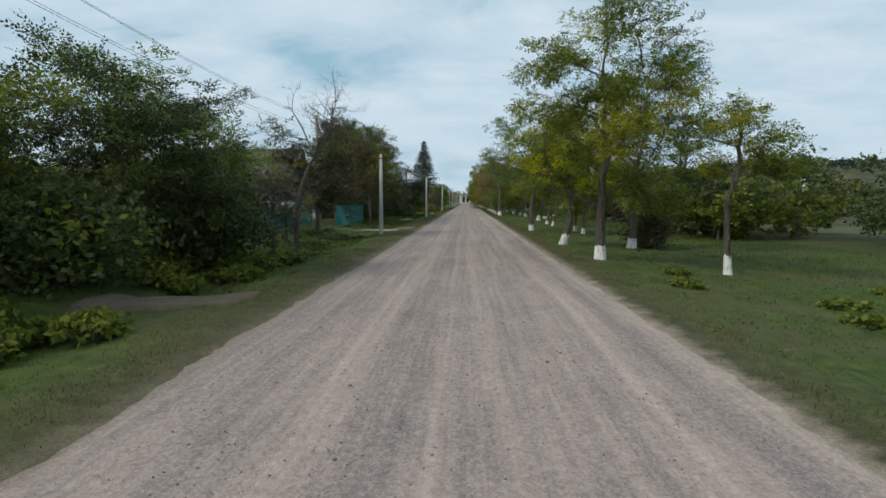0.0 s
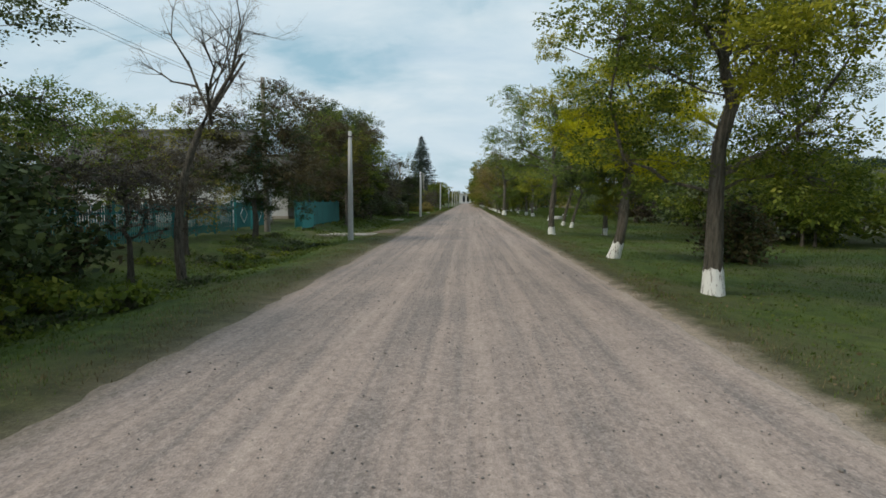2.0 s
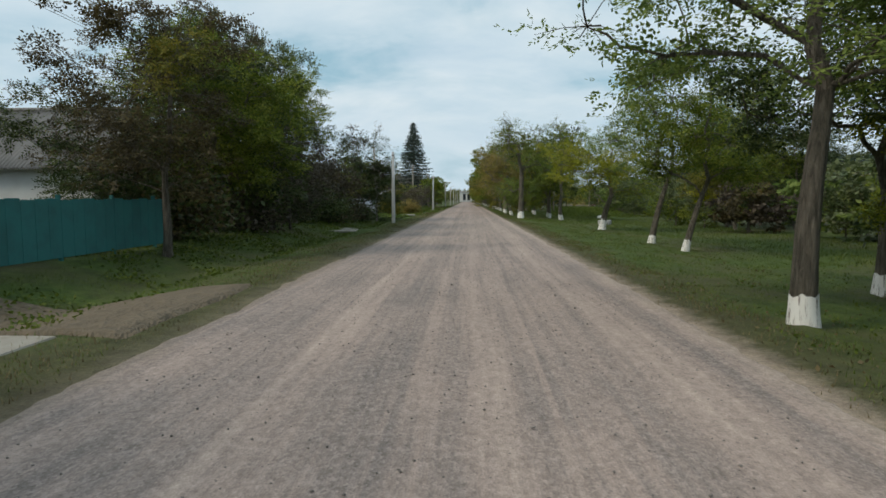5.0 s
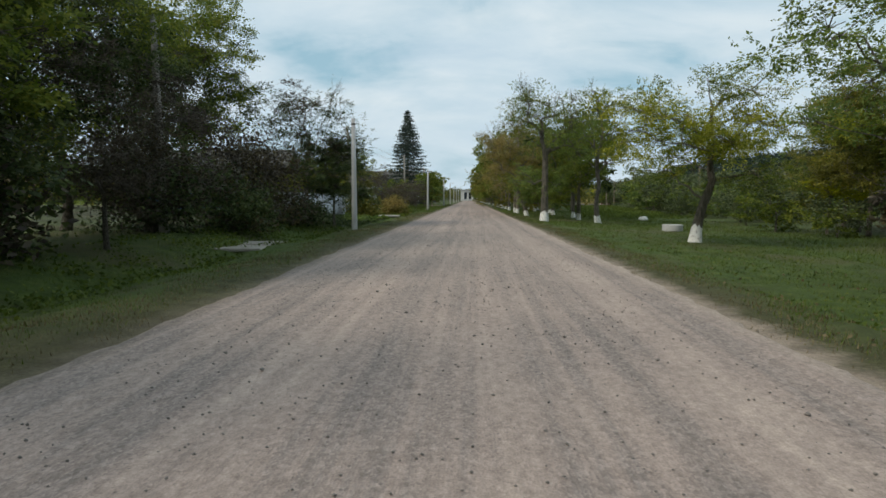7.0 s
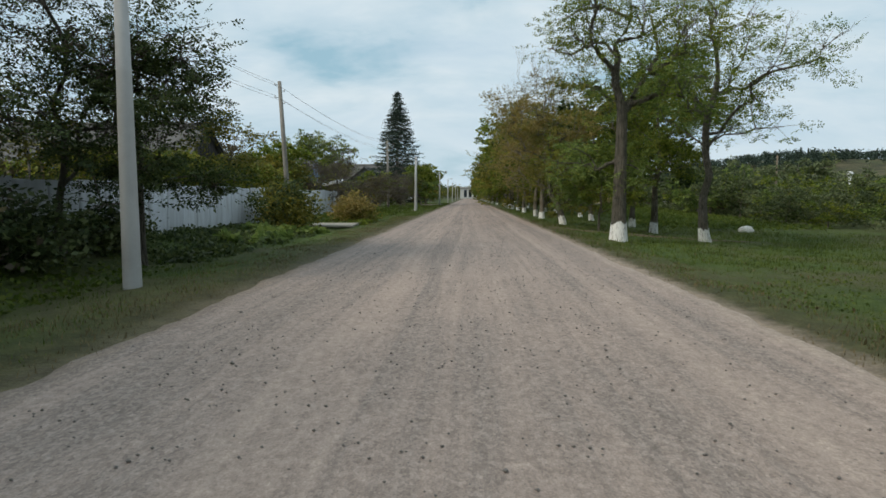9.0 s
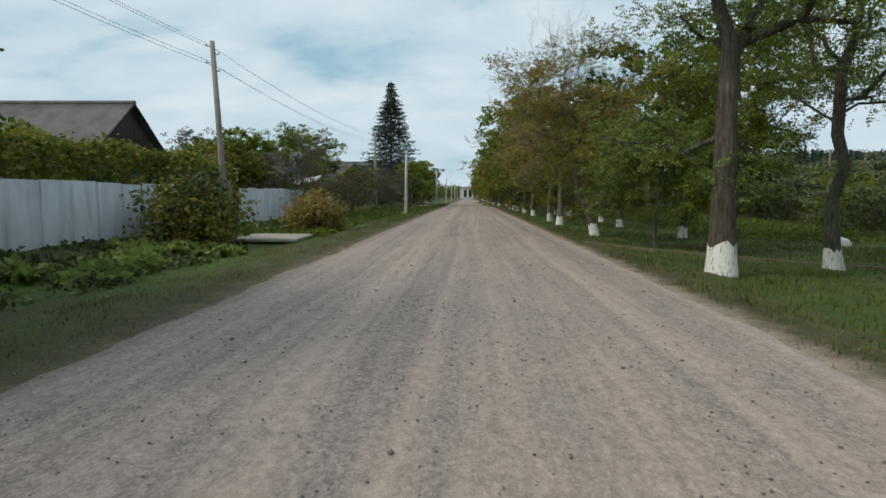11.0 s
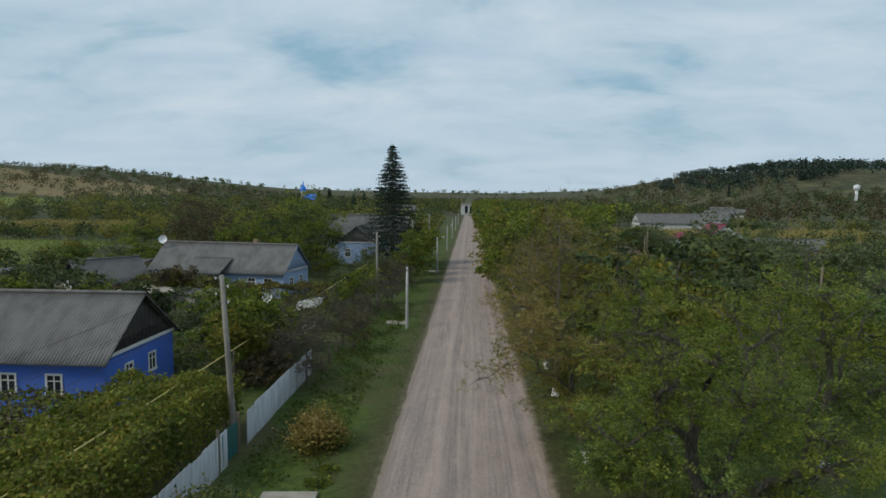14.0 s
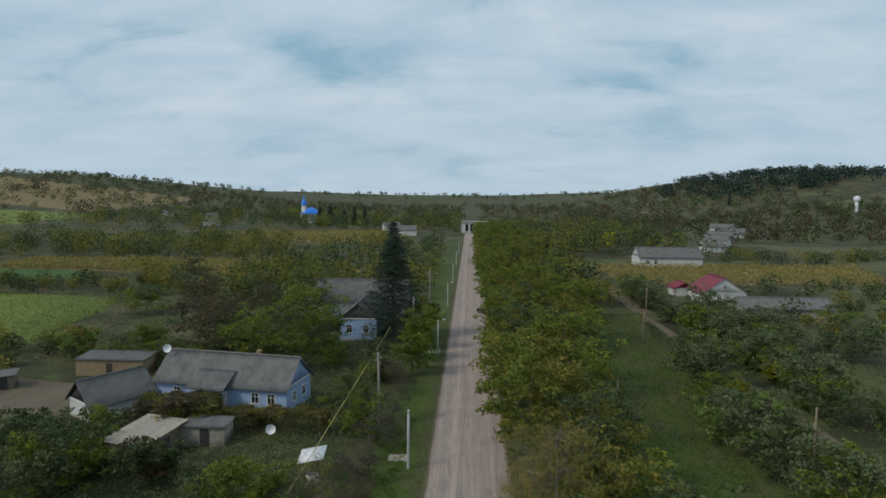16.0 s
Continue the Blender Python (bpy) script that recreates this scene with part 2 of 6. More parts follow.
# crushed stone: every pebble has a tone of its own
pebbles = nt.nodes.new("ShaderNodeTexVoronoi")
pebbles.inputs["Scale"].default_value = 48.0
nt.links.new(mapping(nt, p, (1, 0.6, 1)), pebbles.inputs["Vector"])
tone = nt.nodes.new("ShaderNodeSeparateColor")
nt.links.new(pebbles.outputs["Color"], tone.inputs[0])
c = mix_rgb(nt, math_node(nt, "MULTIPLY", gravelly, 0.40), c, ramp(nt, tone.outputs[0], [(0.0, (0.16, 0.16, 0.16)), (0.5, (0.5, 0.5, 0.5)), (1.0, (0.86, 0.86, 0.86))]), "OVERLAY")
g2 = noise_tex(nt, p, 70.0, 3, 0.7)
peb = noise_tex(nt, mapping(nt, p, (1.0, 0.7, 1)), 13.0, 7, 0.8)
c = mix_rgb(nt, 0.45, c, ramp(nt, g2, [(0.3, (0.3, 0.3, 0.3)), (0.7, (0.75, 0.75, 0.75))]), "OVERLAY")
c = mix_rgb(nt, 0.42, c, ramp(nt, peb, [(0.36, (0.25, 0.25, 0.25)), (0.64, (0.74, 0.74, 0.74))]), "OVERLAY")
speck = nt.nodes.new("ShaderNodeTexVoronoi")
speck.inputs["Scale"].default_value = 13.0
nt.links.new(p, speck.inputs["Vector"])
spk = math_node(nt, "MULTIPLY", ramp(nt, speck.outputs["Distance"], [(0.10, 1.0), (0.20, 0.0)]), ramp(nt, noise_tex(nt, mapping(nt, p, (1.6, 0.5, 1)), 1.0, 3), [(0.48, 0.0), (0.66, 0.8)]))
c = mix_rgb(nt, spk, c, (0.115, 0.10, 0.095))
hgt = math_node(nt, "ADD", math_node(nt, "ADD", math_node(nt, "MULTIPLY", g2, 0.5), math_node(nt, "MULTIPLY", pebbles.outputs["Distance"], 0.6)), math_node(nt, "MULTIPLY", peb, 0.6))
finish(nt, c, 0.92, bump(nt, hgt, 0.35, 0.03))
ROAD = m

# ground: grass with dry and bare places, drier beside the road
m, nt = material("grassy_ground")
p = position(nt)
sepx = nt.nodes.new("ShaderNodeSeparateXYZ")
nt.links.new(p, sepx.inputs[0])
n1 = noise_tex(nt, p, 0.22, 6, 0.6)
n2 = noise_tex(nt, p, 2.6, 5, 0.65)
n3 = noise_tex(nt, p, 22.0, 4, 0.7)
nf = noise_tex(nt, p, 0.012, 5, 0.6)
c = ramp(nt, n2, [(0.3, (0.032, 0.054, 0.010)), (0.55, (0.066, 0.105, 0.018)), (0.75, (0.118, 0.145, 0.034))])
c = mix_rgb(nt, ramp(nt, n1, [(0.45, 0.0), (0.63, 0.68)]), c, (0.098, 0.084, 0.042))
ax = math_node(nt, "ABSOLUTE", sepx.outputs["X"])
scrub = noise_tex(nt, p, 0.06, 7, 0.7, 0.6)
left = ramp(nt, math_node(nt, "ADD", math_node(nt, "DIVIDE", sepx.outputs["X"], 20.0), 0.5), [(0.48, 1.0), (0.52, 0.0)])
far = ramp(nt, math_node(nt, "DIVIDE", sepx.outputs["Y"], 1000.0), [(0.30, 0.0), (0.48, 1.0)])
away = ramp(nt, math_node(nt, "DIVIDE", math_node(nt, "ADD", ax, math_node(nt, "MULTIPLY", left, 12.0)), 100.0), [(0.20, 0.0), (0.38, 1.0)])
away = math_node(nt, "MAXIMUM", away, far)
c = mix_rgb(nt, math_node(nt, "MULTIPLY", away, ramp(nt, nf, [(0.40, 0.0), (0.60, 0.85)])), c, (0.085, 0.072, 0.036))
c = mix_rgb(nt, math_node(nt, "MULTIPLY", away, ramp(nt, scrub, [(0.42, 0.0), (0.52, 0.9)])), c, ramp(nt, n2, [(0.35, (0.018, 0.022, 0.008)), (0.7, (0.054, 0.054, 0.022))]))
c = mix_rgb(nt, math_node(nt, "MULTIPLY", away, ramp(nt, noise_tex(nt, p, 0.035, 6, 0.65), [(0.52, 0.0), (0.62, 0.7)])), c, (0.125, 0.10, 0.05))
near = ramp(nt, math_node(nt, "DIVIDE", math_node(nt, "ADD", math_node(nt, "SUBTRACT", ax, math_node(nt, "MULTIPLY", left, 0.05)), math_node(nt, "MULTIPLY", math_node(nt, "SUBTRACT", n1, 0.5), 1.8)), 10.0), [(0.38, 1.0), (0.52, 0.0)])
near = math_node(nt, "MULTIPLY", near, ramp(nt, math_node(nt, "DIVIDE", sepx.outputs["Y"], 1000.0), [(0.48, 1.0), (0.50, 0.0)]))
c = mix_rgb(nt, math_node(nt, "MULTIPLY", near, 0.68), c, ramp(nt, n2, [(0.3, (0.050, 0.042, 0.024)), (0.7, (0.115, 0.092, 0.052))]))
sand = ramp(nt, math_node(nt, "DIVIDE", math_node(nt, "ADD", ax, math_node(nt, "MULTIPLY", math_node(nt, "SUBTRACT", noise_tex(nt, p, 1.6, 6, 0.7), 0.5), 1.0)), 10.0), [(0.355, 1.0), (0.395, 0.0)])
along = ramp(nt, math_node(nt, "DIVIDE", sepx.outputs["Y"], 1000.0), [(0.48, 1.0), (0.50, 0.0)])
sand = math_node(nt, "MULTIPLY", sand, along)
sand = math_node(nt, "MULTIPLY", sand, ramp(nt, math_node(nt, "ADD", math_node(nt, "DIVIDE", sepx.outputs["X"], 20.0), 0.5), [(0.45, 0.25), (0.55, 1.0)]))
c = mix_rgb(nt, sand, c, ramp(nt, n2, [(0.3, (0.25, 0.20, 0.155)), (0.7, (0.40, 0.32, 0.25))]))
c = mix_rgb(nt, 0.6, c, ramp(nt, n3, [(0.3, (0.25, 0.25, 0.25)), (0.7, (0.7, 0.7, 0.7))]), "OVERLAY")
finish(nt, c, 0.95, bump(nt, n3, 0.8, 0.06))
GROUND = m


def field_mat(name, a, b, rowscale):
    m, nt = material(name)
    p = position(nt)
    n = noise_tex(nt, mapping(nt, p, (rowscale, 0.05, 1), rot=(0, 0, 0.3)), 1.0, 3)
    n2 = noise_tex(nt, p, 0.08, 5, 0.65)
    n3 = noise_tex(nt, p, 1.7, 4, 0.7)
    f = math_node(nt, "ADD", math_node(nt, "MULTIPLY", n, 0.3), math_node(nt, "ADD", math_node(nt, "MULTIPLY", n2, 0.45), math_node(nt, "MULTIPLY", n3, 0.35)))
    finish(nt, ramp(nt, f, [(0.38, a), (0.72, b)]), 0.95, bump(nt, n3, 1.0, 0.3))
    return m


F_GREEN = field_mat("green_crop", (0.085, 0.12, 0.022), (0.16, 0.19, 0.04), 0.8)
F_DEEP = field_mat("winter_crop", (0.035, 0.08, 0.016), (0.06, 0.115, 0.024), 0.8)
F_TAN = field_mat("stubble", (0.12, 0.095, 0.04), (0.23, 0.17, 0.078), 0.5)
F_ROUGH = field_mat("rough_pasture", (0.05, 0.062, 0.022), (0.125, 0.115, 0.05), 0.3)
F_SOIL = field_mat("trodden_earth", (0.085, 0.068, 0.045), (0.17, 0.135, 0.095), 0.4)


# ---- building helpers ----
def mesh_np(name, verts, faces):
    """A mesh from an (n, 3) array and a list of index arrays, each (m, 3) or (m, 4)."""
    me = bpy.data.meshes.new(name)
    verts = np.asarray(verts, np.float32)
    faces = [np.asarray(f, np.int32) for f in faces if len(f)]
    me.vertices.add(len(verts))
    me.vertices.foreach_set("co", verts.ravel())
    loops = np.concatenate([f.ravel() for f in faces])
    sizes = np.concatenate([np.full(len(f), f.shape[1], np.int32) for f in faces])
    me.loops.add(len(loops))
    me.loops.foreach_set("vertex_index", loops)
    me.polygons.add(len(sizes))
    starts = np.concatenate([[0], np.cumsum(sizes)[:-1]]).astype(np.int32)
    me.polygons.foreach_set("loop_start", starts)
    me.update(calc_edges=True)
    return me


def add(name, me, mat, parent=None, label="", smooth=False):
    ob = new(name, me)
    if mat and not me.materials:
        me.materials.append(mat)
    if smooth:
        me.polygons.foreach_set("use_smooth", np.ones(len(me.polygons), bool))
    if parent:
        ob.parent = parent
    if label:
        ob["label"] = label
    return ob


def empty(name, at=(0, 0, 0), turn=0.0):
    ob = new(name)
    ob.matrix_world = pose(*at, 0, 0, turn)
    ob.empty_display_size = 0.3
    return ob


class Soup:
    """Gathers tubes, boxes and sheets into one mesh."""

    def __init__(self):
        self.v, self.f, self.n = [], {3: [], 4: []}, 0

    def put(self, v, f):
        f = np.asarray(f, np.int32)
        self.v.append(np.asarray(v, float))
        self.f[f.shape[1]].append(f + self.n)
        self.n += len(v)

    def tube(self, path, radii, sides=6, cap=True):
        path = np.asarray(path, float)
        k = len(path)
        radii = np.broadcast_to(np.asarray(radii, float), (k,))
        d = np.gradient(path, axis=0)
        d /= np.linalg.norm(d, axis=1)[:, None] + 1e-9
        ref = np.where(np.abs(d[:, 2:3]) > 0.9, np.array([[1.0, 0, 0]]), np.array([[0, 0, 1.0]]))
        a = np.cross(d, ref)
        a /= np.linalg.norm(a, axis=1)[:, None] + 1e-9
        b = np.cross(d, a)
        th = np.arange(sides) * 2 * np.pi / sides
        ring = path[:, None] + radii[:, None, None] * (np.cos(th)[None, :, None] * a[:, None] + np.sin(th)[None, :, None] * b[:, None])
        i, j = np.meshgrid(np.arange(k - 1), np.arange(sides), indexing="ij")
        j2 = (j + 1) % sides
        q = np.stack([i * sides + j, i * sides + j2, (i + 1) * sides + j2, (i + 1) * sides + j], -1).reshape(-1, 4)
        base = self.n
        self.put(ring.reshape(-1, 3), q)
        if cap:
            c = path[[-1]]
            self.put(c, np.zeros((0, 3), np.int32))
            t = np.stack([base + (k - 1) * sides + np.arange(sides), base + (k - 1) * sides + (np.arange(sides) + 1) % sides, np.full(sides, self.n - 1)], -1)
            self.f[3].append(t.astype(np.int32))

    def box(self, x0, x1, y0, y1, z0, z1, m=None):
        v = np.array([(x, y, z) for x in (x0, x1) for y in (y0, y1) for z in (z0, z1)], float)
        if m is not None:
            v = np.array([(m @ Vector(p))[:] for p in v])
        self.put(v, [(0, 1, 3, 2), (4, 6, 7, 5), (0, 4, 5, 1), (2, 3, 7, 6), (0, 2, 6, 4), (1, 5, 7, 3)])

    def leaves(self, pts, rng, size, width=0.45, droop=0.25, out=None):
        n = len(pts)
        if not n:
            return
        d = rng.normal(size=(n, 3))
        d[:, 2] = d[:, 2] * 0.6 - droop
        if out is not None:
            d += 0.9 * out
        d /= np.linalg.norm(d, axis=1)[:, None]
        s = np.cross(d, rng.normal(size=(n, 3)))
        s /= np.linalg.norm(s, axis=1)[:, None] + 1e-9
        L = size * rng.uniform(0.6, 1.35, (n, 1))
        w = L * width * 0.5
        v = np.stack([pts, pts + d * L * 0.45 + s * w, pts + d * L, pts + d * L * 0.45 - s * w], 1).reshape(-1, 3)
        self.put(v, np.arange(4 * n).reshape(n, 4))

    def sprays(self, pts, rng, size, droop=0.25, k=6, out=None):
        """Compound leaves: k leaflets along each short stalk."""
        n = len(pts)
        if not n:
            return
        d = rng.normal(size=(n, 3))
        d[:, 2] = d[:, 2] * 0.45 - droop
        if out is not None:
            d += 1.1 * out
        d /= np.linalg.norm(d, axis=1)[:, None]
        s = np.cross(d, rng.normal(size=(n, 3)) * 0.5 + np.array([0, 0, 1.0]))
        s /= np.linalg.norm(s, axis=1)[:, None] + 1e-9
        up = np.cross(s, d)
        L = size * 1.9 * rng.uniform(0.6, 1.3, (n, 1))
        allv = []
        for j in range(k):
            t = (j + 0.8) / k
            a = pts + d * L * t
            sg = 1.0 if j % 2 else -1.0
            e = (s * sg * 0.85 + d * (0.6 if j < k - 1 else 1.4) + rng.normal(size=(n, 3)) * 0.22)
            e /= np.linalg.norm(e, axis=1)[:, None]
            l = L * 0.34 * rng.uniform(0.8, 1.2, (n, 1))
            w = np.cross(e, up + rng.normal(size=(n, 3)) * 0.35)
            w /= np.linalg.norm(w, axis=1)[:, None] + 1e-9
            w = w * l * 0.27
            allv.append(np.stack([a, a + e * l * 0.5 + w, a + e * l, a + e * l * 0.5 - w], 1))
        v = np.stack(allv, 1).reshape(-1, 3)
        self.put(v, np.arange(4 * n * k).reshape(-1, 4))

    def mesh(self, name):
        return mesh_np(name, np.concatenate(self.v), [np.concatenate(self.f[k]) if self.f[k] else [] for k in (3, 4)])


def box_part(name, x0, x1, y0, y1, z0, z1, mat, parent=None, label="", bevel=0.01):
    bm = bmesh.new()
    bmesh.ops.create_cube(bm, size=1)
    for v in bm.verts:
        v.co = ((x0 if v.co.x < 0 else x1), (y0 if v.co.y < 0 else y1), (z0 if v.co.z < 0 else z1))
    if bevel:
        bmesh.ops.bevel(bm, geom=bm.edges[:], offset=min(bevel, 0.3 * min(abs(x1 - x0), abs(y1 - y0), abs(z1 - z0))), segments=1, affect="EDGES")
    me = bpy.data.meshes.new(name)
    bm.to_mesh(me)
    bm.free()
    return add(name, me, mat, parent, label)


def smooth01(a, b, x):
    t = np.clip((np.asarray(x, float) - a) / (b - a), 0, 1)
    return t * t * (3 - 2 * t)


def ground_z(x, y):
    """Height of the land: road bed, ditch on one side, gentle fall on the other, hills far off."""
    x, y = np.asarray(x, float), np.asarray(y, float)
    fade = 1 - smooth01(300, 420, y)
    ditch = np.interp(x, [-40, -12, -10, -9, -7.4, -5.2, -4.3, -3.3, 3.3, 4.2, 5.5, 10, 16, 40], [0.25, 0.3, 0.25, 0.05, -0.38, -0.02, 0.03, -0.02, -0.02, 0.03, -0.1, -0.36, -0.5, -0.5])
    fill = smooth01(78, 92, y) * 0.25 * np.exp(-((x + 7.4) / 1.4) ** 2)
    cross = 0.34 * np.exp(-((x + 7.4) / 1.5) ** 2) * np.exp(-((y - 12.6) / 1.2) ** 4)
    ramps = 0.36 * np.exp(-((x + 7.4) / 1.6) ** 2) * (np.exp(-((y - 44.4) / 1.7) ** 4) + 0.55 * np.exp(-((y - 75.4) / 2.0) ** 4))
    near = (ditch + fill + cross + ramps) * fade
    right = smooth01(170, 540, x) * smooth01(420, 1150, y) * 66 * (1 - 0.8 * smooth01(1300, 2300, y))
    left = smooth01(-150, -1150, x) * smooth01(300, 1300, y) * 76 * (1 - 0.8 * smooth01(1450, 2450, y))
    back = smooth01(1100, 2700, y) * 34
    roll = 1.2 * np.sin(x * 0.011 + 1.3) * np.sin(y * 0.008) * smooth01(60, 300, np.abs(x)) + 3.0 * np.sin(x * 0.006) * np.sin(y * 0.004 + 2) * smooth01(900, 1500, y)
    return near + right + left + back + roll


def gz(x, y):
    return float(ground_z(x, y))


# ---- ground, road ----
xs = np.concatenate([-np.geomspace(2600, 15, 60), np.arange(-14.4, 14.5, 0.4), np.geomspace(15, 2600, 60)])
ys = np.concatenate([np.arange(-60, -10, 5.0), np.arange(-10, 130, 0.8), np.geomspace(130, 4300, 130)])
X, Y = np.meshgrid(xs, ys)
rng = np.random.default_rng(3)
Z = ground_z(X, Y) + rng.normal(0, 0.022, X.shape) * (np.abs(X) < 16) * (np.abs(X) > 4.8)
nx, ny = len(xs), len(ys)
idx = np.arange(nx * ny).reshape(ny, nx)
quads = np.stack([idx[:-1, :-1], idx[:-1, 1:], idx[1:, 1:], idx[1:, :-1]], -1).reshape(-1, 4)
tagged(add("ground", mesh_np("ground", np.stack([X, Y, Z], -1).reshape(-1, 3), [quads]), GROUND, smooth=True), "grassy uneven ground with dry and trodden places", "ground", kind="structure")

rx = np.concatenate([np.arange(-4.1, -3.0, 0.06), np.arange(-3.0, 3.0, 0.15), np.arange(3.0, 4.11, 0.06)])
ry = np.concatenate([np.arange(-40, 0, 0.6), np.arange(0, 110, 0.22), np.geomspace(110, 500, 240)])
X, Y = np.meshgrid(rx, ry)
wig = 0.03 * np.sin(Y * 0.31 + 2 * np.sin(Y * 0.13)) + 0.025 * np.sin(Y * 2.1 + 3 * np.sin(Y * 0.37)) + 0.06 * np.sin(Y * 0.53 + np.sign(X)) * np.sin(Y * 0.19 + 1.1) + 0.03 * np.sin(Y * 3.7 + 2.2 * np.sin(Y * 1.31 + X)) + 0.03 * np.sin(Y * 8.3 + 3 * np.sin(Y * 2.3) + X * 5)
edge = np.abs(X) + wig
Z = 0.055 - 0.05 * (X / 3.6) ** 2 - 0.24 * smooth01(3.46, 3.98, edge)
Z += 0.02 * np.exp(-((edge - 3.3) / 0.25) ** 2) - 0.018 * np.exp(-((np.abs(X + 0.2) - 1.25) / 0.3) ** 2)
Z += 0.004 * np.sin(Y * 7.5 + 3 * np.sin(X * 1.7)) * smooth01(0.4, 1.2, np.abs(X)) + rng.normal(0, 0.003, X.shape)
nx, ny = len(rx), len(ry)
idx = np.arange(nx * ny).reshape(ny, nx)
quads = np.stack([idx[:-1, :-1], idx[:-1, 1:], idx[1:, 1:], idx[1:, :-1]], -1).reshape(-1, 4)
tagged(add("road", mesh_np("road", np.stack([X, Y, Z], -1).reshape(-1, 3), [quads]), ROAD, smooth=True), "unpaved road of packed clay and grey gravel", "road", kind="structure")


def patch(name, corners, mat, label, category, lift=0.12, n=24):
    """A field draped over the land between four corners."""
    a, b, c, d = (np.array(p, float) for p in corners)
    u, v = np.meshgrid(np.linspace(0, 1, n), np.linspace(0, 1, n))
    wv = 0.02 * np.sin(9 * v + 2) * np.sin(7 * u)
    u2, v2 = u + wv, v + 0.02 * np.sin(11 * u)
    P = (a * (1 - u2)[..., None] + b * u2[..., None]) * (1 - v2)[..., None] + (d * (1 - u2)[..., None] + c * u2[..., None]) * v2[..., None]
    Z = ground_z(P[..., 0], P[..., 1]) + lift
    Z[0], Z[-1], Z[:, 0], Z[:, -1] = [ground_z(*e.T) - 0.2 for e in (P[0], P[-1], P[:, 0], P[:, -1])]
    idx = np.arange(n * n).reshape(n, n)
    q = np.stack([idx[:-1, :-1], idx[:-1, 1:], idx[1:, 1:], idx[1:, :-1]], -1).reshape(-1, 4)
    return tagged(add(name, mesh_np(name, np.concatenate([P, Z[..., None]], -1).reshape(-1, 3), [q]), mat), label, category, kind="structure")


# ---- trees ----
def bez(a, b, c, n=6):
    t = np.linspace(0, 1, n)[:, None]
    return (1 - t) ** 2 * a + 2 * t * (1 - t) * b + t ** 2 * c


def twigs(soup, rng, base, way, length, radius, depth, up=0.25):
    """Bare forked branches."""
    way = way / np.linalg.norm(way)
    side = rng.normal(size=3) * 0.22
    end = base + (way + side * 0.6) * length
    mid = base + way * length * 0.5 + side * length * 0.25
    soup.tube(bez(base, mid, end, 4), np.linspace(radius, radius * 0.55, 4), 4 if depth > 1 else 3, cap=False)
    if depth <= 0:
        return
    for i in range(rng.integers(2, 4)):
        at = base + (end - base) * rng.uniform(0.45, 1.0)
        d = way + rng.normal(size=3) * 0.5 + np.array([0, 0, up])
        twigs(soup, rng, at, d, length * rng.uniform(0.55, 0.8), radius * 0.55, depth - 1, up)


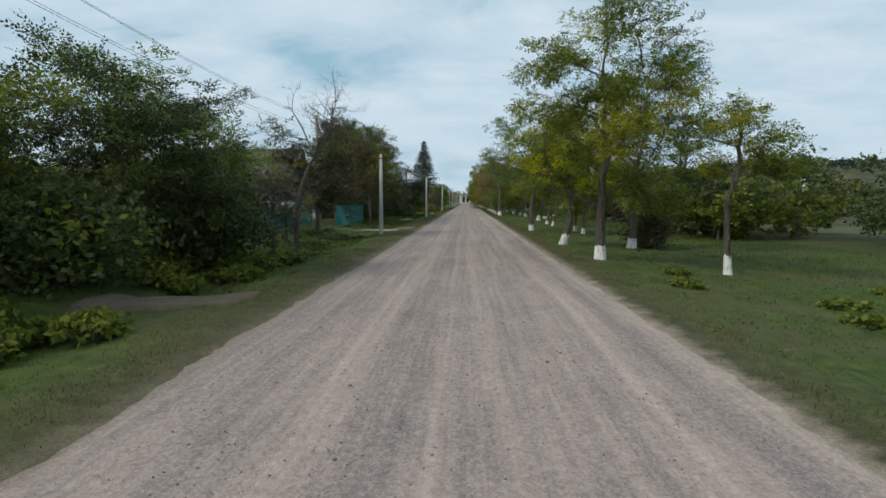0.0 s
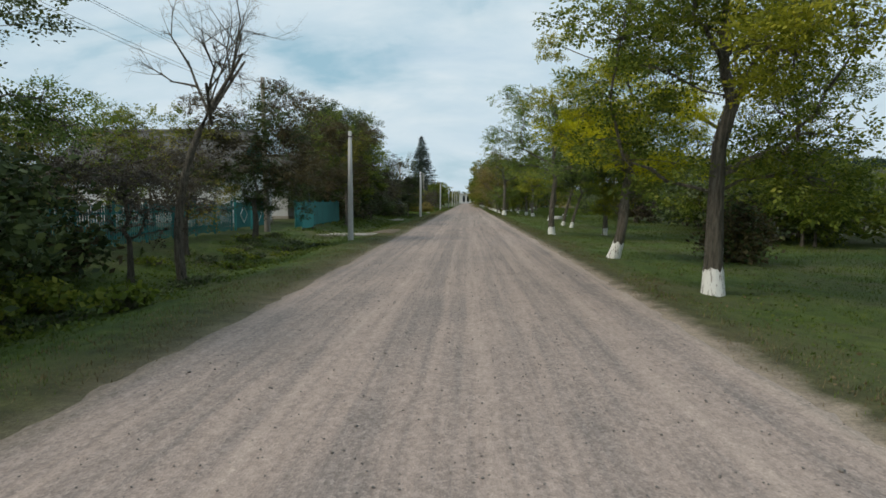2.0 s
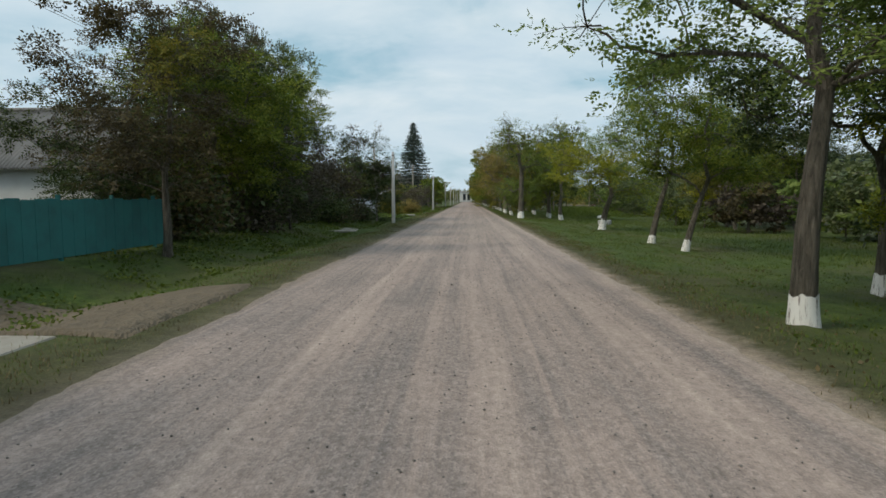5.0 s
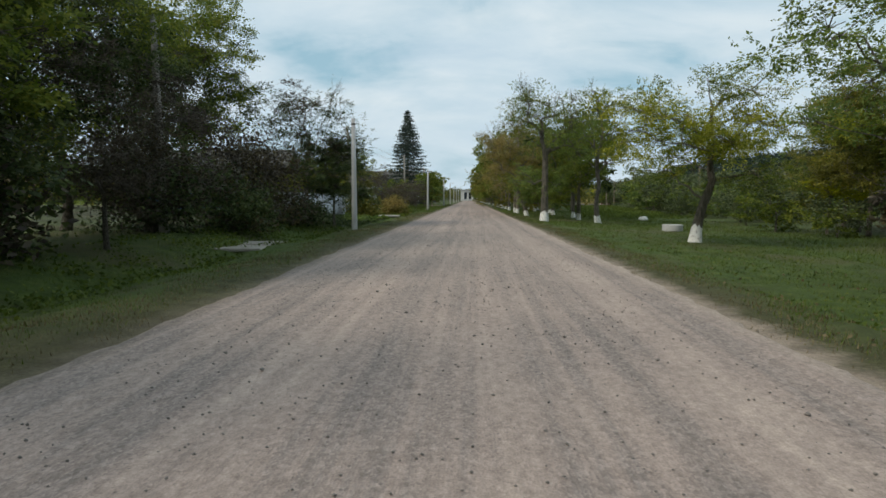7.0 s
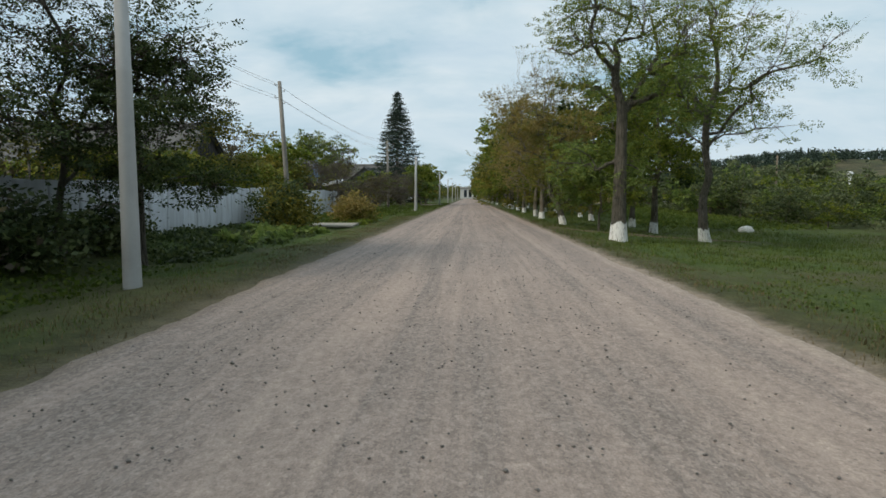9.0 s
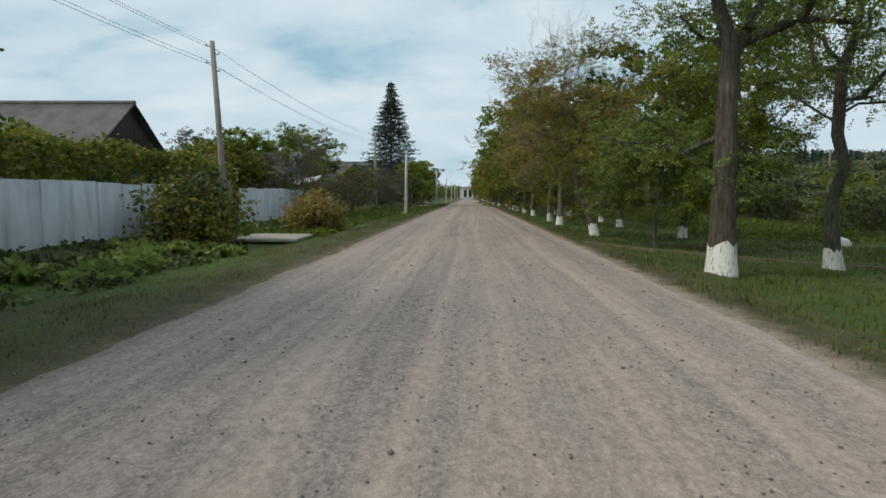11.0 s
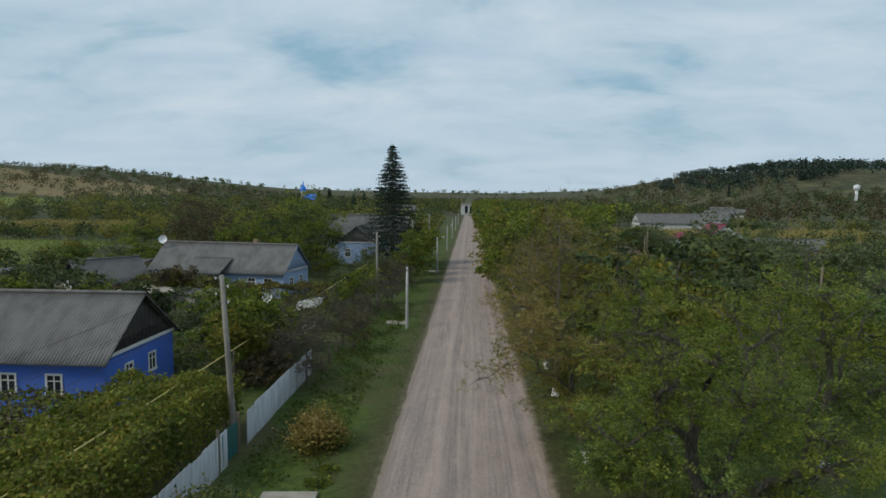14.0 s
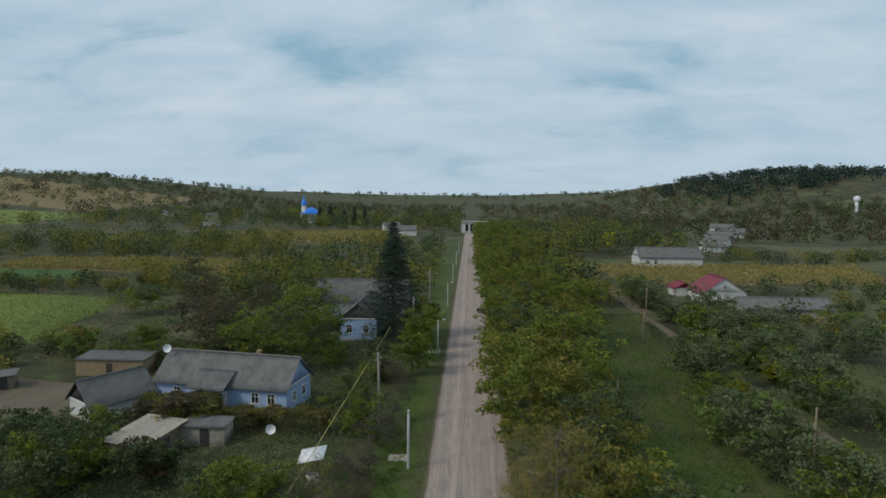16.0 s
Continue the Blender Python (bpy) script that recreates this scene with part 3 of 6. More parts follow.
def make_tree(name, seed, at, height, trunk, crown, girth, leaf, label, category="tree", n_clump=40, n_leaf=7000, size=0.2,
              lean=(0, 0), shift=(0, 0), limed=0.0, bare=0, second=None, share=0.3, bark=BARK, droop=0.25, group="", clump=0.3, limb=1.0, kind="", spray=True, extra=()):
    """A tree: bent tapered trunk, limbs that fork towards lobes of foliage, leaves in flat pads at their ends.
    trunk: height of the lowest limb; crown: (radius, base height); second: a second leaf colour for a share of the lobes."""
    rng = np.random.default_rng(seed)
    top = empty(name, (at[0], at[1], gz(*at) - 0.04))
    r, z0 = crown
    cz, hz = (z0 + height) / 2, (height - z0) / 2
    wood = Soup()
    fork = np.array([lean[0], lean[1], trunk])
    apex = np.array([lean[0] + shift[0] * 0.6, lean[1] + shift[1] * 0.6, height * 0.84])
    bend = rng.normal(size=2) * 0.12 * girth * 5
    p1 = bez(np.zeros(3), np.array([lean[0] * 0.35 + bend[0], lean[1] * 0.35 + bend[1], trunk * 0.5]), fork, 10)
    rad = girth * (1 - 0.32 * np.linspace(0, 1, 10)) + girth * 0.22 * np.exp(-np.linspace(0, 1, 10) * 9)
    p2 = bez(fork, (fork + apex) / 2 + np.append(rng.normal(size=2) * 0.1 * r, 0), apex, 9)
    p2[1:-1, :2] += rng.normal(size=(7, 2)) * 0.035 * r
    # lobes of the crown, and clumps of foliage in them
    middle = np.array([lean[0] + shift[0], lean[1] + shift[1], cz])
    stretch = np.array([r, r, hz])
    n_lobe = 6 + n_clump // 9
    lobes = []
    for i in range(n_lobe):
        zc = -0.85 + 1.75 * (i + rng.uniform(0.1, 0.9)) / n_lobe
        a = i * 2.399 + rng.uniform(-0.5, 0.5)
        w = math.sqrt(max(0.06, 1 - 0.9 * zc * zc)) * rng.uniform(0.55, 0.92)
        lobes.append((np.array([math.cos(a) * w, math.sin(a) * w, zc * 0.8]), bool(second) and rng.random() < share))
    clumps = []
    for i in range(n_clump):
        q, other = lobes[i % n_lobe]
        if i >= n_clump * 0.85:
            q, other = rng.normal(size=3) * 0.35, bool(second) and rng.random() < share
        clumps.append((middle + (q + np.clip(rng.normal(size=3), -1.6, 1.6) * np.array([0.21, 0.21, 0.13])) * stretch, other))
    clumps += [(np.array(c, float), bool(second) and rng.random() < share) for c in extra]
    clumps = [(np.array([c[0], c[1], max(c[2], 0.35)]), o) for c, o in clumps]
    # skeleton: each clump joins the nearest limb that already stands
    nodes = [*p1[6:], *p2[1:]]
    way = [np.linalg.norm(q - p1[6]) for q in nodes]
    parent = [-1] + list(range(len(nodes) - 1))
    tips = [1] * len(nodes)
    runs = []
    order = sorted(range(len(clumps)), key=lambda i: np.linalg.norm((clumps[i][0] - fork) * [1, 1, 0.5]))
    for i in order:
        c = clumps[i][0]
        P = np.array(nodes)
        cost = np.linalg.norm(P - c, axis=1) + 0.22 * np.array(way) + 1.2 * np.maximum(0, P[:, 2] - c[2] + 0.25 * np.linalg.norm(P[:, :2] - c[:2], axis=1))
        j = int(np.argmin(cost))
        a0, d = nodes[j], c - nodes[j]
        L = np.linalg.norm(d)
        mid = a0 + d * 0.5 + np.array([0, 0, 0.10 * L]) + rng.normal(size=3) * 0.11 * L
        path = bez(a0, mid, c, 5)
        path[1:-1] += rng.normal(size=(3, 3)) * 0.03 * L
        at_, run = j, []
        for q in path[1:]:
            nodes.append(q)
            parent.append(at_)
            way.append(way[at_] + np.linalg.norm(q - nodes[at_]))
            tips.append(0)
            at_ = len(nodes) - 1
            run.append(at_)
        runs.append((j, run))
        while at_ >= 0:
            tips[at_] += 1
            at_ = parent[at_]
    total = len(clumps) + 1
    thick = lambda k: max(0.010, girth * 0.72 * min(1.25, limb) * (tips[k] / total) ** 0.55)
    wood.tube(p1, rad, 12, cap=False)
    wood.tube(p2, [girth * 0.70] + [min(girth * 0.68, thick(3 + k)) for k in range(1, 9)], 8)
    for j, run in runs:
        rr = [thick(run[0]) * 1.12] + [thick(k) for k in run]
        rr[-1] = 0.010
        wood.tube([nodes[j]] + [nodes[k] for k in run], rr, 6 if spray else 3, cap=False)
    both = [Soup(), Soup()]
    per = max(6, n_leaf // n_clump)
    for c, other in clumps:
        cr = clump * r * rng.uniform(0.75, 1.35)
        pile = both[1 if other else 0]
        pads = 6 if spray else 4
        m = int(per * rng.uniform(0.6, 1.4) * (0.66 if spray else 1) / pads) + 1
        for j in range(pads):
            e = c + np.clip(rng.normal(size=3), -1.5, 1.5) * np.array([0.62, 0.62, 0.34]) * cr
            if spray:
                wood.tube(bez(c - (e - c) * 0.25, (c + e) / 2 + np.array([0, 0, 0.08 * cr]), e, 3), np.array([0.012, 0.009, 0.005]), 3, cap=False)
            u = rng.normal(size=(m, 3))
            u /= np.linalg.norm(u, axis=1)[:, None] + 1e-9
            pts = e + u * (rng.random((m, 1)) ** 0.5) * np.array([0.52, 0.52, 0.26]) * cr
            outward = pts - c + np.array([0, 0, 0.15 * cr])
            ok = pts[:, 2] > 0.12
            if spray:
                pile.sprays(pts[ok], rng, size * 0.82, droop, out=outward[ok] / cr)
            else:
                pile.leaves(pts[ok], rng, size, 0.6, droop, out=outward[ok] / cr)
    if bare:
        high = [run for _, run in runs if nodes[run[-1]][2] > cz - 0.25 * hz]
        for i in range(bare):
            run = high[int(rng.integers(len(high)))]
            s = nodes[run[int(rng.integers(1, 4))]]
            d = (s - np.array([lean[0], lean[1], cz])) * np.array([0.6, 0.6, 0.25]) / r
            twigs(wood, rng, s, d + np.array([0, 0, 0.75]), height * rng.uniform(*((0.09, 0.14) if bare > 15 else (0.06, 0.10))), max(0.016, girth * 0.09), 4)
    add("trunk", wood.mesh("trunk"), bark, top, smooth=True)
    for s, col in zip(both, (leaf, second)):
        if s.n:
            add("crown", s.mesh("crown"), LEAF[col], top)
    if limed:
        k = Soup()
        t = np.linspace(0, limed, 6)
        path = np.stack([np.interp(t, p1[:, 2], p1[:, 0]), np.interp(t, p1[:, 2], p1[:, 1]), t], -1)
        k.tube(path, np.interp(t, p1[:, 2], rad) + 0.008, 20, cap=False)
        k.v[0][-20:, 2] += rng.uniform(-0.14, 0.1, 20) * min(1, limed)
        me = k.mesh("limewash")
        add("limewash", me, LIME, top, "flaking white limewash band", smooth=True)
    return tagged(top, label, category, group, kind)


def make_bare_tree(name, seed, at, height, girth, label, lean=(0, 0), fork=0.35, depth=5):
    rng = np.random.default_rng(seed)
    top = empty(name, (at[0], at[1], gz(*at) - 0.04))
    w = Soup()
    f = np.array([lean[0], lean[1], height * fork])
    p = bez(np.zeros(3), np.array([-lean[0] * 0.6, 0.2, height * fork * 0.55]), f, 8)
    w.tube(p, np.linspace(girth * 1.3, girth * 0.75, 8), 8, cap=False)
    add("trunk", w.mesh("trunk"), BARK, top, smooth=True)
    for i in range(4):
        a = i * 1.57 + rng.uniform(-0.4, 0.4)
        w = Soup()
        twigs(w, rng, f - np.array([0, 0, 0.15 * i]), np.array([math.cos(a) * 0.85, math.sin(a) * 0.85, 1.0]), height * 0.205, girth * 0.55, depth, 0.05)
        add("branch", w.mesh("branch"), BARK, top, smooth=True)
    return tagged(top, label, "bare tree")


def make_bush(name, seed, at, size, height, leaf, label, n_leaf=3500, leaf_size=0.13, second=None, group="", n_clump=26):
    rng = np.random.default_rng(seed)
    top = empty(name, (at[0], at[1], gz(*at) - 0.03))
    w, soups = Soup(), [Soup(), Soup()]
    for i in range(n_clump):
        a, rr = rng.uniform(0, 2 * math.pi), math.sqrt(rng.uniform(0, 1))
        h = height * rng.uniform(0.15, 1.0) * (1 - 0.45 * rr ** 2)
        c = np.array([math.cos(a) * rr * size * 0.85, math.sin(a) * rr * size * 0.85, h])
        w.tube(bez(rng.normal(size=3) * [0.12, 0.12, 0], np.array([c[0] * 0.4, c[1] * 0.4, h * 0.7]), c, 5), np.linspace(0.03, 0.008, 5), 4, cap=False)
        cr = 0.26 * size
        pts = c + rng.normal(size=(n_leaf // n_clump, 3)) * np.array([cr, cr, cr * 0.75])
        soups[1 if second and rng.random() < 0.4 else 0].leaves(pts[pts[:, 2] > 0.03], rng, leaf_size * 1.4, 0.55, 0.1)
    add("stem", w.mesh("stem"), BARK, top)
    for s, col in zip(soups, (leaf, second)):
        if s.n:
            add("foliage", s.mesh("foliage"), LEAF[col], top)
    return tagged(top, label, "bush", group)


def make_spruce(name, seed, at, height, radius, label, dense=1.0, group=""):
    rng = np.random.default_rng(seed)
    top = empty(name, (at[0], at[1], gz(*at) - 0.05))
    w, s = Soup(), Soup()
    w.tube([(0, 0, 0), (0, 0, height * 0.5), (0, 0, height)], [height * 0.017, height * 0.011, 0.02], 7)
    z = height * 0.06
    while z < height * 0.985:
        f = 1 - z / height
        n = int(rng.integers(8, 12)) if f > 0.15 else 6
        turn = rng.uniform(0, 2 * math.pi)
        for i in range(n):
            a = turn + (i + rng.uniform(-0.25, 0.25)) * 2 * math.pi / n
            L = radius * (f ** 0.85) * rng.uniform(0.72, 1.12) + 0.12
            d = np.array([math.cos(a), math.sin(a), 0])
            zb = z + rng.uniform(-0.12, 0.12)
            tip = d * L + np.array([0, 0, zb - 0.20 * L + 0.14 * L * L / radius])
            mid = d * L * 0.55 + np.array([0, 0, zb - 0.22 * L])
            path = bez(np.array([0, 0, zb]), mid, tip, 5)
            w.tube(path, np.linspace(0.045, 0.008, 5), 3, cap=False)
            m = int(150 * dense * (0.12 + L / radius))
            t = rng.uniform(0.02, 1.0, m) ** 0.6
            pts = (1 - t)[:, None] ** 2 * path[0] + 2 * (t * (1 - t))[:, None] * mid + (t ** 2)[:, None] * tip
            pts = pts + rng.normal(size=(m, 3)) * np.array([0.20, 0.20, 0.05]) * (0.45 + L * 0.35)
            s.leaves(pts, rng, 0.40 / math.sqrt(dense), 0.30, 0.25)
        z += (height * 0.030 + 0.16) * (0.55 + 0.6 * f)
    add("trunk", w.mesh("trunk"), BARK, top)
    add("needles", s.mesh("needles"), LEAF["spruce"], top)
    return tagged(top, label, "spruce", group)


ROW = "limewashed trees along the road"
make_tree("acacia_tree", 11, (9.44, 21.3), 6.2, 2.6, (1.7, 3.2), 0.13, "lime", "slender crooked acacia with limewashed foot and thin crown", second="green", share=0.4, n_clump=22, n_leaf=4200, size=0.17, lean=(-0.15, 0), shift=(0.7, 0.3), limed=0.75, group=ROW, limb=1.6)
make_tree("acacia_tree", 12, (5.58, 24.2), 11.2, 3.4, (2.9, 2.0), 0.21, "green", "tall acacia with ridged bark, limewashed foot and thinning brownish top", n_clump=56, n_leaf=13000, size=0.19, limed=0.62, bare=7, second="lime", share=0.45, group=ROW, extra=[(2.3, -0.2, 2.3), (2.8, 0.4, 2.7), (1.6, -0.6, 2.5), (2.2, 0.5, 3.2), (-1.9, 0.4, 3.0), (-2.3, 0.9, 3.5)])
make_tree("acacia_tree", 13, (5.41, 32.5), 7.8, 2.5, (2.6, 2.5), 0.20, "yellow", "acacia turning bright yellow, limewashed foot", n_clump=60, n_leaf=19000, size=0.13, clump=0.27, lean=(0.4, 0.1), shift=(-0.5, 0), limed=0.62, second="lime", share=0.3, group=ROW)
make_tree("acacia_tree", 14, (9.3, 33.2), 12.2, 2.4, (3.1, 1.6), 0.24, "dark", "dense dark green acacia with limewashed foot", n_clump=50, n_leaf=10000, size=0.2, limed=0.6, second="green", share=0.45, bare=2, group=ROW, shift=(1.5, 0))
make_tree("acacia_tree", 15, (5.29, 47.0), 9.4, 2.9, (3.2, 2.4), 0.19, "feather", "feathery pale green acacia with bare top twigs and limewashed foot", n_clump=50, n_leaf=8500, size=0.19, limed=0.55, bare=3, group=ROW, lean=(0.1, 0), shift=(-0.2, 0))
make_tree("acacia_tree", 16, (9.5, 47.9), 9.4, 2.6, (3.0, 2.3), 0.13, "green", "slim green acacia with limewashed foot", n_clump=42, n_leaf=8500, size=0.2, limed=0.5, group=ROW, lean=(0.15, 0))
make_tree("acacia_tree", 17, (9.5, 51.6), 9.4, 2.4, (3.0, 2.1), 0.15, "dark", "slim dark green acacia with limewashed foot", n_clump=42, n_leaf=8500, size=0.2, limed=0.5, group=ROW, second="green")
make_tree("acacia_tree", 18, (9.2, 62.7), 9.0, 2.3, (3.0, 2.0), 0.14, "green", "leaning green acacia with limewashed foot", n_clump=42, n_leaf=8500, size=0.2, limed=0.5, group=ROW, lean=(0.6, 0))
make_tree("acacia_tree", 19, (9.2, 67.2), 8.8, 3.0, (3.1, 2.6), 0.16, "feather", "leaning acacia with feathery crown and limewashed foot", n_clump=36, n_leaf=6000, size=0.2, limed=0.4, group=ROW, lean=(0.75, 0.2), shift=(0.3, 0), second="green")
make_tree("acacia_tree", 20, (9.82, 80.6), 7.3, 2.1, (3.4, 2.1), 0.24, "green", "broad acacia with twisted trunk and limewashed foot", n_clump=48, n_leaf=9000, size=0.19, limed=0.75, group=ROW, lean=(0.5, 0.1), second="lime", shift=(-0.1, 0))
make_tree("acacia_tree", 21, (5.57, 97.5), 10.3, 4.8, (3.1, 4.0), 0.28, "feather", "old acacia with ridged bark, dead twigs and limewashed foot", n_clump=44, n_leaf=6200, size=0.16, limed=0.72, bare=15, second="green", share=0.45, group=ROW, lean=(0.05, 0.2), shift=(0.3, 0), limb=1.5, extra=[(-1.5, 0.9, 3.5), (-1.1, 1.8, 3.1), (-2.1, 1.2, 3.0), (-0.7, 0.7, 2.7), (0.9, 0.3, 2.6), (-1.8, 2.2, 2.6)])
make_tree("acacia_tree", 22, (10.17, 101.2), 10.5, 2.0, (3.3, 4.0), 0.23, "green", "forked acacia with grey limbs and limewashed foot", n_clump=38, n_leaf=5200, size=0.18, limed=0.62, bare=9, second="feather", share=0.5, group=ROW, lean=(-0.15, 0), shift=(0.7, 0), limb=2.0)
make_tree("acacia_tree", 23, (9.6, 106.5), 9.4, 2.4, (3.1, 2.0), 0.2, "green", "full green acacia with limewashed foot", n_clump=44, n_leaf=8000, size=0.21, limed=0.6, group=ROW, second="green")
make_tree("acacia_tree", 24, (5.6, 110.6), 9.3, 1.8, (3.2, 0.9), 0.2, "olive", "olive green leaning tree with low twigs and limewashed foot", n_clump=50, n_leaf=10500, size=0.18, limed=0.55, bare=1, second="orange", share=0.3, group=ROW, lean=(-0.7, 0.2))
make_tree("acacia_tree", 25, (5.45, 119.6), 11.6, 2.4, (3.1, 1.0), 0.2, "orange", "half bare tree turning orange with limewashed foot", n_clump=56, n_leaf=5500, size=0.16, limed=0.6, bare=40, second="olive", share=0.35, bark=BARK_PALE, group=ROW)
make_tree("acacia_tree", 26, (5.7, 125.5), 10.5, 2.4, (3.0, 1.2), 0.18, "olive", "thin half bare tree with yellowing leaves", n_clump=48, n_leaf=5000, size=0.17, limed=0.6, bare=20, second="orange", share=0.5, group=ROW, bark=BARK_PALE)
make_tree("acacia_tree", 27, (6.5, 105.2), 5.0, 0.9, (2.0, 0.7), 0.07, "feather", "young feathery acacia with drooping bright green sprays", n_clump=40, n_leaf=7500, size=0.17, second="green", share=0.35, droop=0.5)
make_tree("acacia_tree", 28, (9.0, 49.9), 4.6, 0.9, (0.7, 0.8), 0.035, "lime", "thin young acacia sapling on the verge", n_clump=20, n_leaf=1600, size=0.15, clump=0.45)
variants = [
        ("green", "olive", 11.4, 4.1, "broad green roadside tree with limewashed foot"), ("olive", "green", 10.4, 3.7, "roadside tree with yellowing olive leaves and limewashed foot"),
        ("green", "olive", 12.0, 4.0, "roadside tree with green leaves and limewashed foot"), ("dark", "olive", 11.0, 3.8, "dark green roadside tree with limewashed foot")]
spots = [(5.8, 137.0, 0), (10.4, 113.5, 3), (9.8, 123, 1), (10.6, 132, 3), (5.9, 146.5, 2), (9.9, 143, 0), (5.9, 155.5, 1), (6.1, 163, 3), (6.0, 170, 0)]
protos = {}
for x, y, k in spots + [(6.2 + 0.5 * math.sin(i * 2.1), 178 + 8.6 * i, (i * 7 + i // 3) % 4) for i in range(33)] + [(9.6 + float(np.interp(y, [140, 153, 186, 260], [0, 3.5, 10, 18])) * ((i * 0.37) % 1.0) + 0.8 * math.sin(i * 1.7), y, (i * 5 + 1) % 4) for i, y in enumerate(np.arange(150, 470, 7.5))]:
    if k not in protos:
        leaf, sec, h, r, lb = variants[k]
        protos[k] = make_tree("roadside_tree", 40 + k, (x, y), h, 2.2, (r, 1.6), 0.2, leaf, lb, n_clump=60, n_leaf=7400, size=0.33, limed=0.6, second=sec, group=ROW, spray=False)
    else:
        s = 0.8 + 0.28 * ((x * 13.7 + y * 3.1) % 1.0)
        o = copy_thing(protos[k], pose(x, y, gz(x, y) - 0.04, 0, 0, (y * 47) % 360))
        o.scale = (s, s, s)

# trees and bushes of the gardens beside the ditch
make_tree("garden_tree", 61, (-10.2, 17.4), 6.7, 1.4, (3.0, 0.5), 0.16, "dark", "dense dark shrubby tree reaching to the ground", n_clump=64, n_leaf=15000, size=0.18, second="feather", share=0.4, clump=0.28)
make_tree("garden_tree", 62, (-11.5, 11.5), 5.4, 1.3, (2.7, 0.8), 0.14, "green", "feathery young acacia over the weeds", n_clump=50, n_leaf=10500, size=0.18, second="dark", share=0.5)
make_tree("garden_tree", 63, (-10.9, 22.5), 7.6, 1.6, (2.4, 0.6), 0.14, "feather", "upright feathery young acacia", n_clump=44, n_leaf=9000, size=0.17, second="dark", share=0.5)
make_tree("garden_tree", 64, (-16.5, 16.0), 6.4, 1.4, (3.8, 0.8), 0.18, "dark", "dark garden tree behind the shrubs", n_clump=44, n_leaf=7500, size=0.24, second="green")
make_tree("garden_tree", 65, (-15.5, 27.0), 5.2, 1.2, (3.4, 0.6), 0.12, "brown", "brownish fruit tree in the garden", n_clump=40, n_leaf=6500, size=0.2, second="green", share=0.3)
make_bare_tree("bare_tree", 5, (-7.45, 26.6), 8.7, 0.11, "dead grey tree with forked bare branches", lean=(0.8, 0.2), fork=0.55, depth=6)
make_tree("fruit_tree", 66, (-8.3, 25.6), 3.6, 1.1, (1.5, 1.1), 0.09, "purple", "small dusky fruit tree with thin leaves", n_clump=22, n_leaf=1500, size=0.12, bark=BARK_GREY)
make_tree("fruit_tree", 67, (-9.2, 30.5), 4.4, 1.2, (2.0, 1.0), 0.09, "purple", "thin dusky fruit tree beside the ditch", n_clump=28, n_leaf=2300, size=0.13, second="olive", share=0.3, bark=BARK_GREY, limb=1.3)
make_tree("fruit_tree", 81, (-14.0, 34.0), 5.6, 1.4, (2.6, 1.0), 0.12, "green", "leafy fruit tree behind the picket fence", n_clump=34, n_leaf=4500, size=0.2, second="brown", share=0.4)
make_tree("fruit_tree", 82, (-16.0, 41.0), 5.2, 1.4, (2.5, 0.9), 0.12, "brown", "brownish fruit tree before the white house", n_clump=32, n_leaf=4000, size=0.2, second="green", share=0.4)
make_tree("fruit_tree", 83, (-13.4, 28.5), 4.8, 1.3, (2.2, 0.8), 0.1, "olive", "small yellowing tree behind the fence", n_clump=30, n_leaf=3500, size=0.17, second="purple", share=0.4)
make_tree("walnut_tree", 68, (-9.4, 37.4), 7.0, 1.7, (2.7, 0.9), 0.14, "brown", "walnut tree with brown-spotted dark leaves", n_clump=76, n_leaf=12500, size=0.18, second="dark", share=0.35, limb=0.8)
make_tree("fruit_tree", 69, (-9.0, 56.0), 9.0, 2.0, (2.3, 1.5), 0.14, "brown", "tall tree with dried reddish brown leaves", n_clump=44, n_leaf=8000, size=0.18, second="olive", share=0.15, bare=4)
make_tree("garden_tree", 70, (-11.2, 64.5), 8.6, 1.8, (3.3, 1.4), 0.16, "green", "full green garden tree", n_clump=52, n_leaf=11000, size=0.25, second="dark", share=0.3)
make_tree("garden_tree", 71, (-14.8, 86.0), 13.5, 3.4, (3.7, 3.2), 0.26, "dark", "tall dark green garden tree", n_clump=70, n_leaf=19000, size=0.25, second="green", share=0.5)
make_tree("fruit_tree", 72, (-9.5, 70.5), 5.6, 1.5, (2.7, 1.0), 0.08, "brown", "greyish thin-leaved young fruit tree", n_clump=30, n_leaf=5000, size=0.14, second="purple", share=0.6, bark=BARK_GREY)
make_tree("garden_tree", 73, (-12.8, 59.0), 6.5, 1.4, (3.0, 0.6), 0.14, "brown", "dark dusty bushy tree", n_clump=44, n_leaf=7500, size=0.2, second="dark", share=0.5)
make_tree("garden_tree", 74, (-13.5, 71.0), 12.5, 2.4, (4.0, 1.6), 0.2, "dark", "tall dark tree deep in the garden", n_clump=64, n_leaf=18000, size=0.24, second="green")
make_tree("garden_tree", 101, (-12.6, 67.6), 10.5, 1.8, (3.9, 1.2), 0.18, "dark", "full dark garden tree behind the young fruit tree", n_clump=60, n_leaf=15000, size=0.19, second="green", share=0.5)
make_tree("garden_tree", 102, (-15.5, 77.5), 12.0, 2.2, (4.2, 1.4), 0.2, "green", "tall green garden tree above the bushes", n_clump=64, n_leaf=17000, size=0.24, second="dark", share=0.45)
